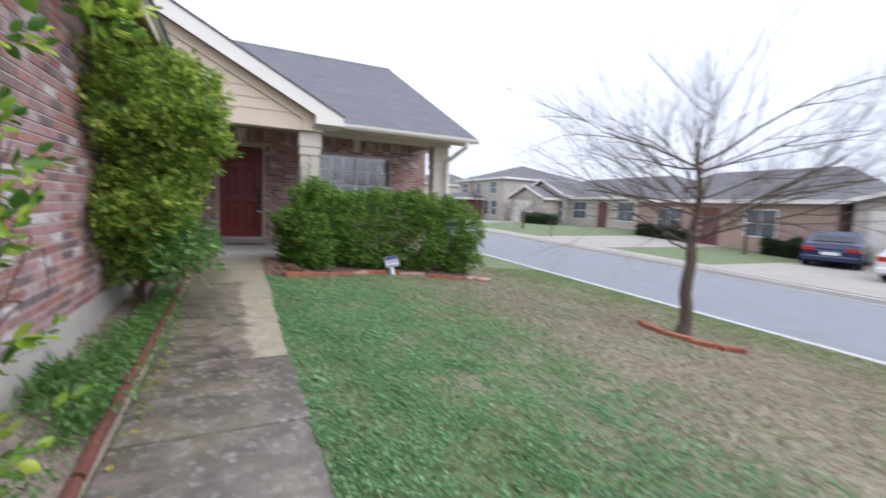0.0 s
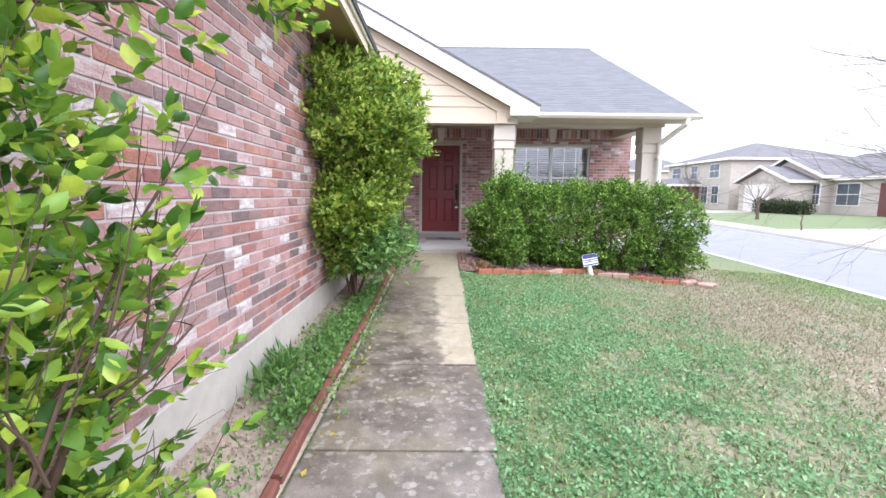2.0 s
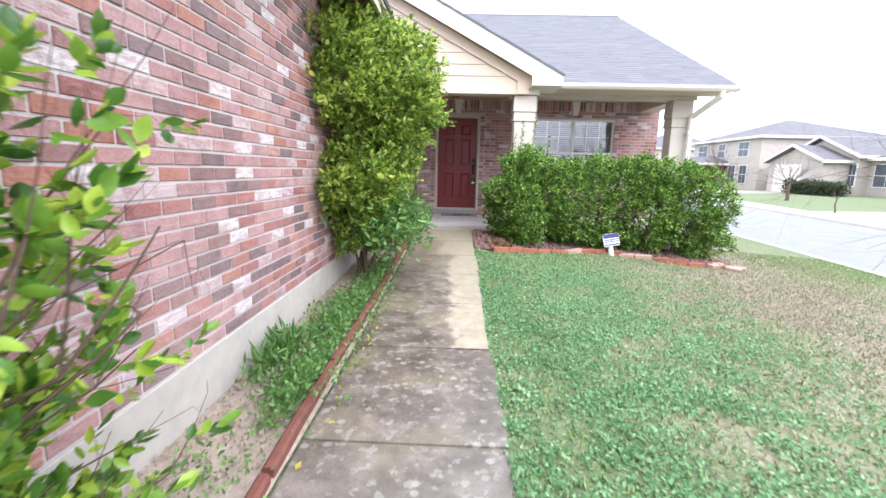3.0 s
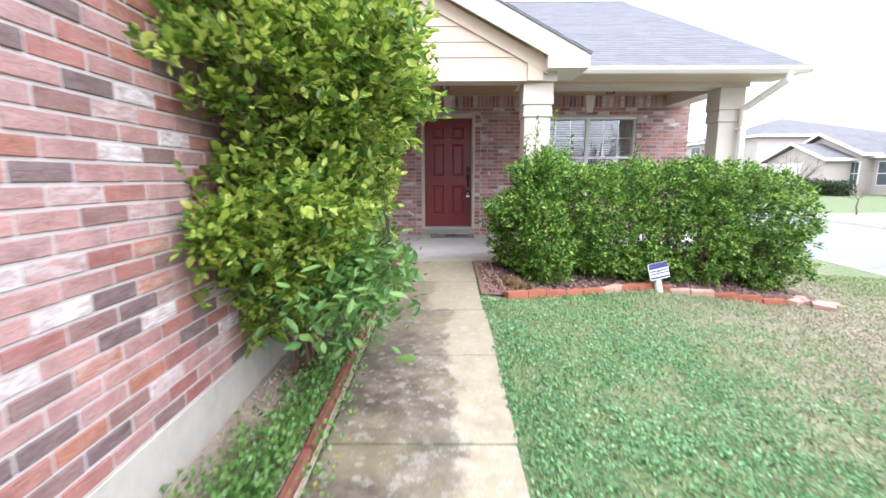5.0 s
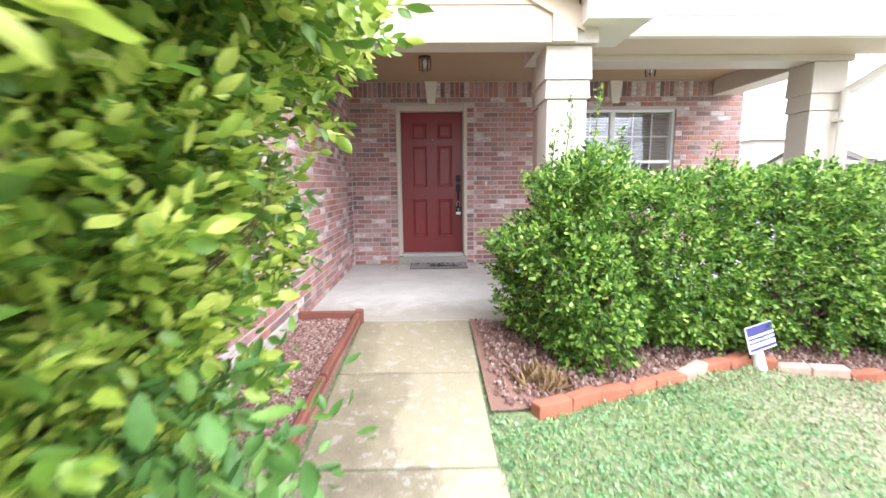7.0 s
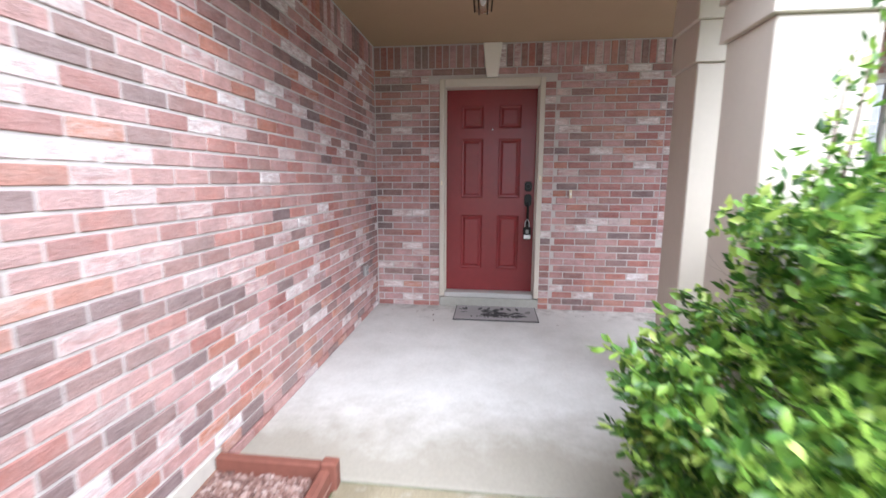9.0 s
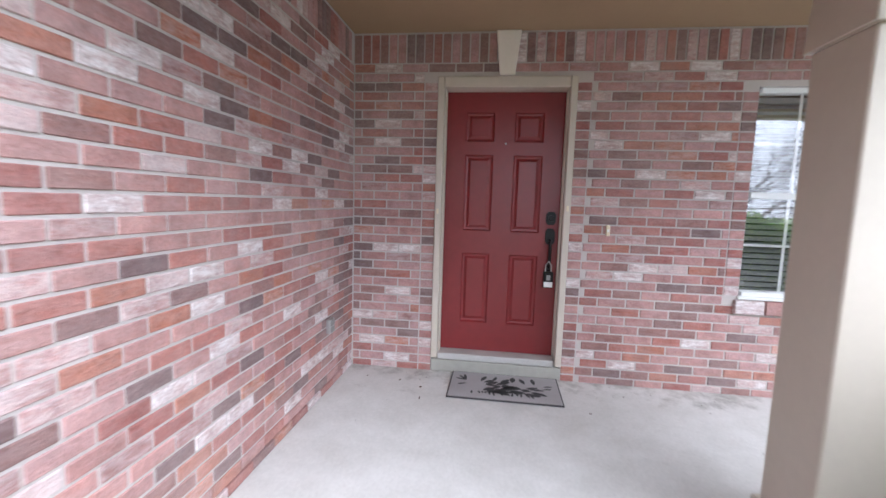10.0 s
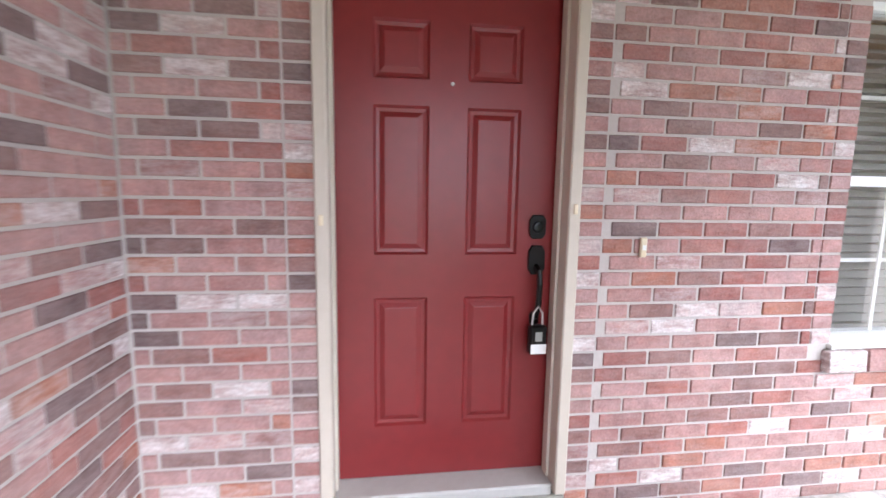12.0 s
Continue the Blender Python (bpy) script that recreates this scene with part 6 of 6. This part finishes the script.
# front wall: faces -y; stacks of half bricks flank the openings, a soldier course runs under the ceiling
SOL0, SOL1 = 2.545, 2.755
STACK = 0.095
holes = [(DOOR0 - STACK - GAP, DOOR1 + STACK + GAP, 0, DOOR_TOP), (WIN0 - STACK - GAP, WIN1 + STACK + GAP, SILL - 0.02, HEAD), (WIN0 - 0.02, WIN1 + 0.02, SILL - 0.115, SILL)]
front = lay(WALL_X + 0.008, 4.515, 0.175, SOL0, holes, 0.05)
zz = 0.175
while zz + BH < DOOR_TOP:
    for x in (DOOR0 - STACK / 2 - 0.002, DOOR1 + STACK / 2 + 0.002):
        front.append((x, zz + COURSE / 2, STACK, BH))
    if zz > SILL - 0.03 and zz + BH < HEAD + 0.02:
        for x in (WIN0 - STACK / 2 - 0.002, WIN1 + STACK / 2 + 0.002):
            front.append((x, zz + COURSE / 2, STACK, BH))
    zz += COURSE
wall_bricks(wall_back, front, lambda u, z: pose(u, BACK_Y + 0.012, z), lambda u, z: -1.1 < u < 1.75 and 0.2 < z < 2.4, 2)
sold = []
u = WALL_X + 0.03
while u < 4.5:
    if abs(u - 0.0625) > 0.085 and abs(u - MID) > 0.085:
        sold.append((u, (SOL0 + SOL1) / 2))
    u += COURSE
soldiers = thing("soldier_course", "upright dark brick course under the porch ceiling", "brick course", kind="structure")
for u, z in sold:
    ob = new("brick", BRICK_MESH)
    ob.parent = soldiers
    ob.matrix_basis = pose(u, BACK_Y + 0.011, z, 0, 90, 0) @ Matrix.Diagonal((1.05, 1, 1, 1))
u = 0.05
while u < BACK_Y - 0.03:
    ob = new("brick", BRICK_MESH)
    ob.parent = soldiers
    ob.matrix_basis = pose(WALL_X - 0.011, u, (SOL0 + SOL1) / 2, 0, 0, 90) @ pose(0, 0, 0, 0, 90, 0) @ Matrix.Diagonal((1.05, 1, 1, 1))
    u += COURSE
# rowlock sill under the window
rowlock = thing("rowlock_sill", "sloping brick sill under the window", "window sill", kind="structure")
u = WIN0 - 0.03
while u < WIN1:
    ob = new("brick", BRICK_MESH)
    ob.parent = rowlock
    ob.matrix_basis = pose(u + BL / 2, BACK_Y - 0.005, SILL - 0.058, -4, 0, 0) @ Matrix.Diagonal((1, 2.6, 1.75, 1))
    u += BL + GAP
# street-side wall: faces +x
side = lay(BACK_Y + 0.02, 14.5, 0.0, 2.76)
wall_bricks(wall_side, side, lambda u, z: pose(4.52 + 0.003, u, z, 0, 0, 90), lambda u, z: False, 3)
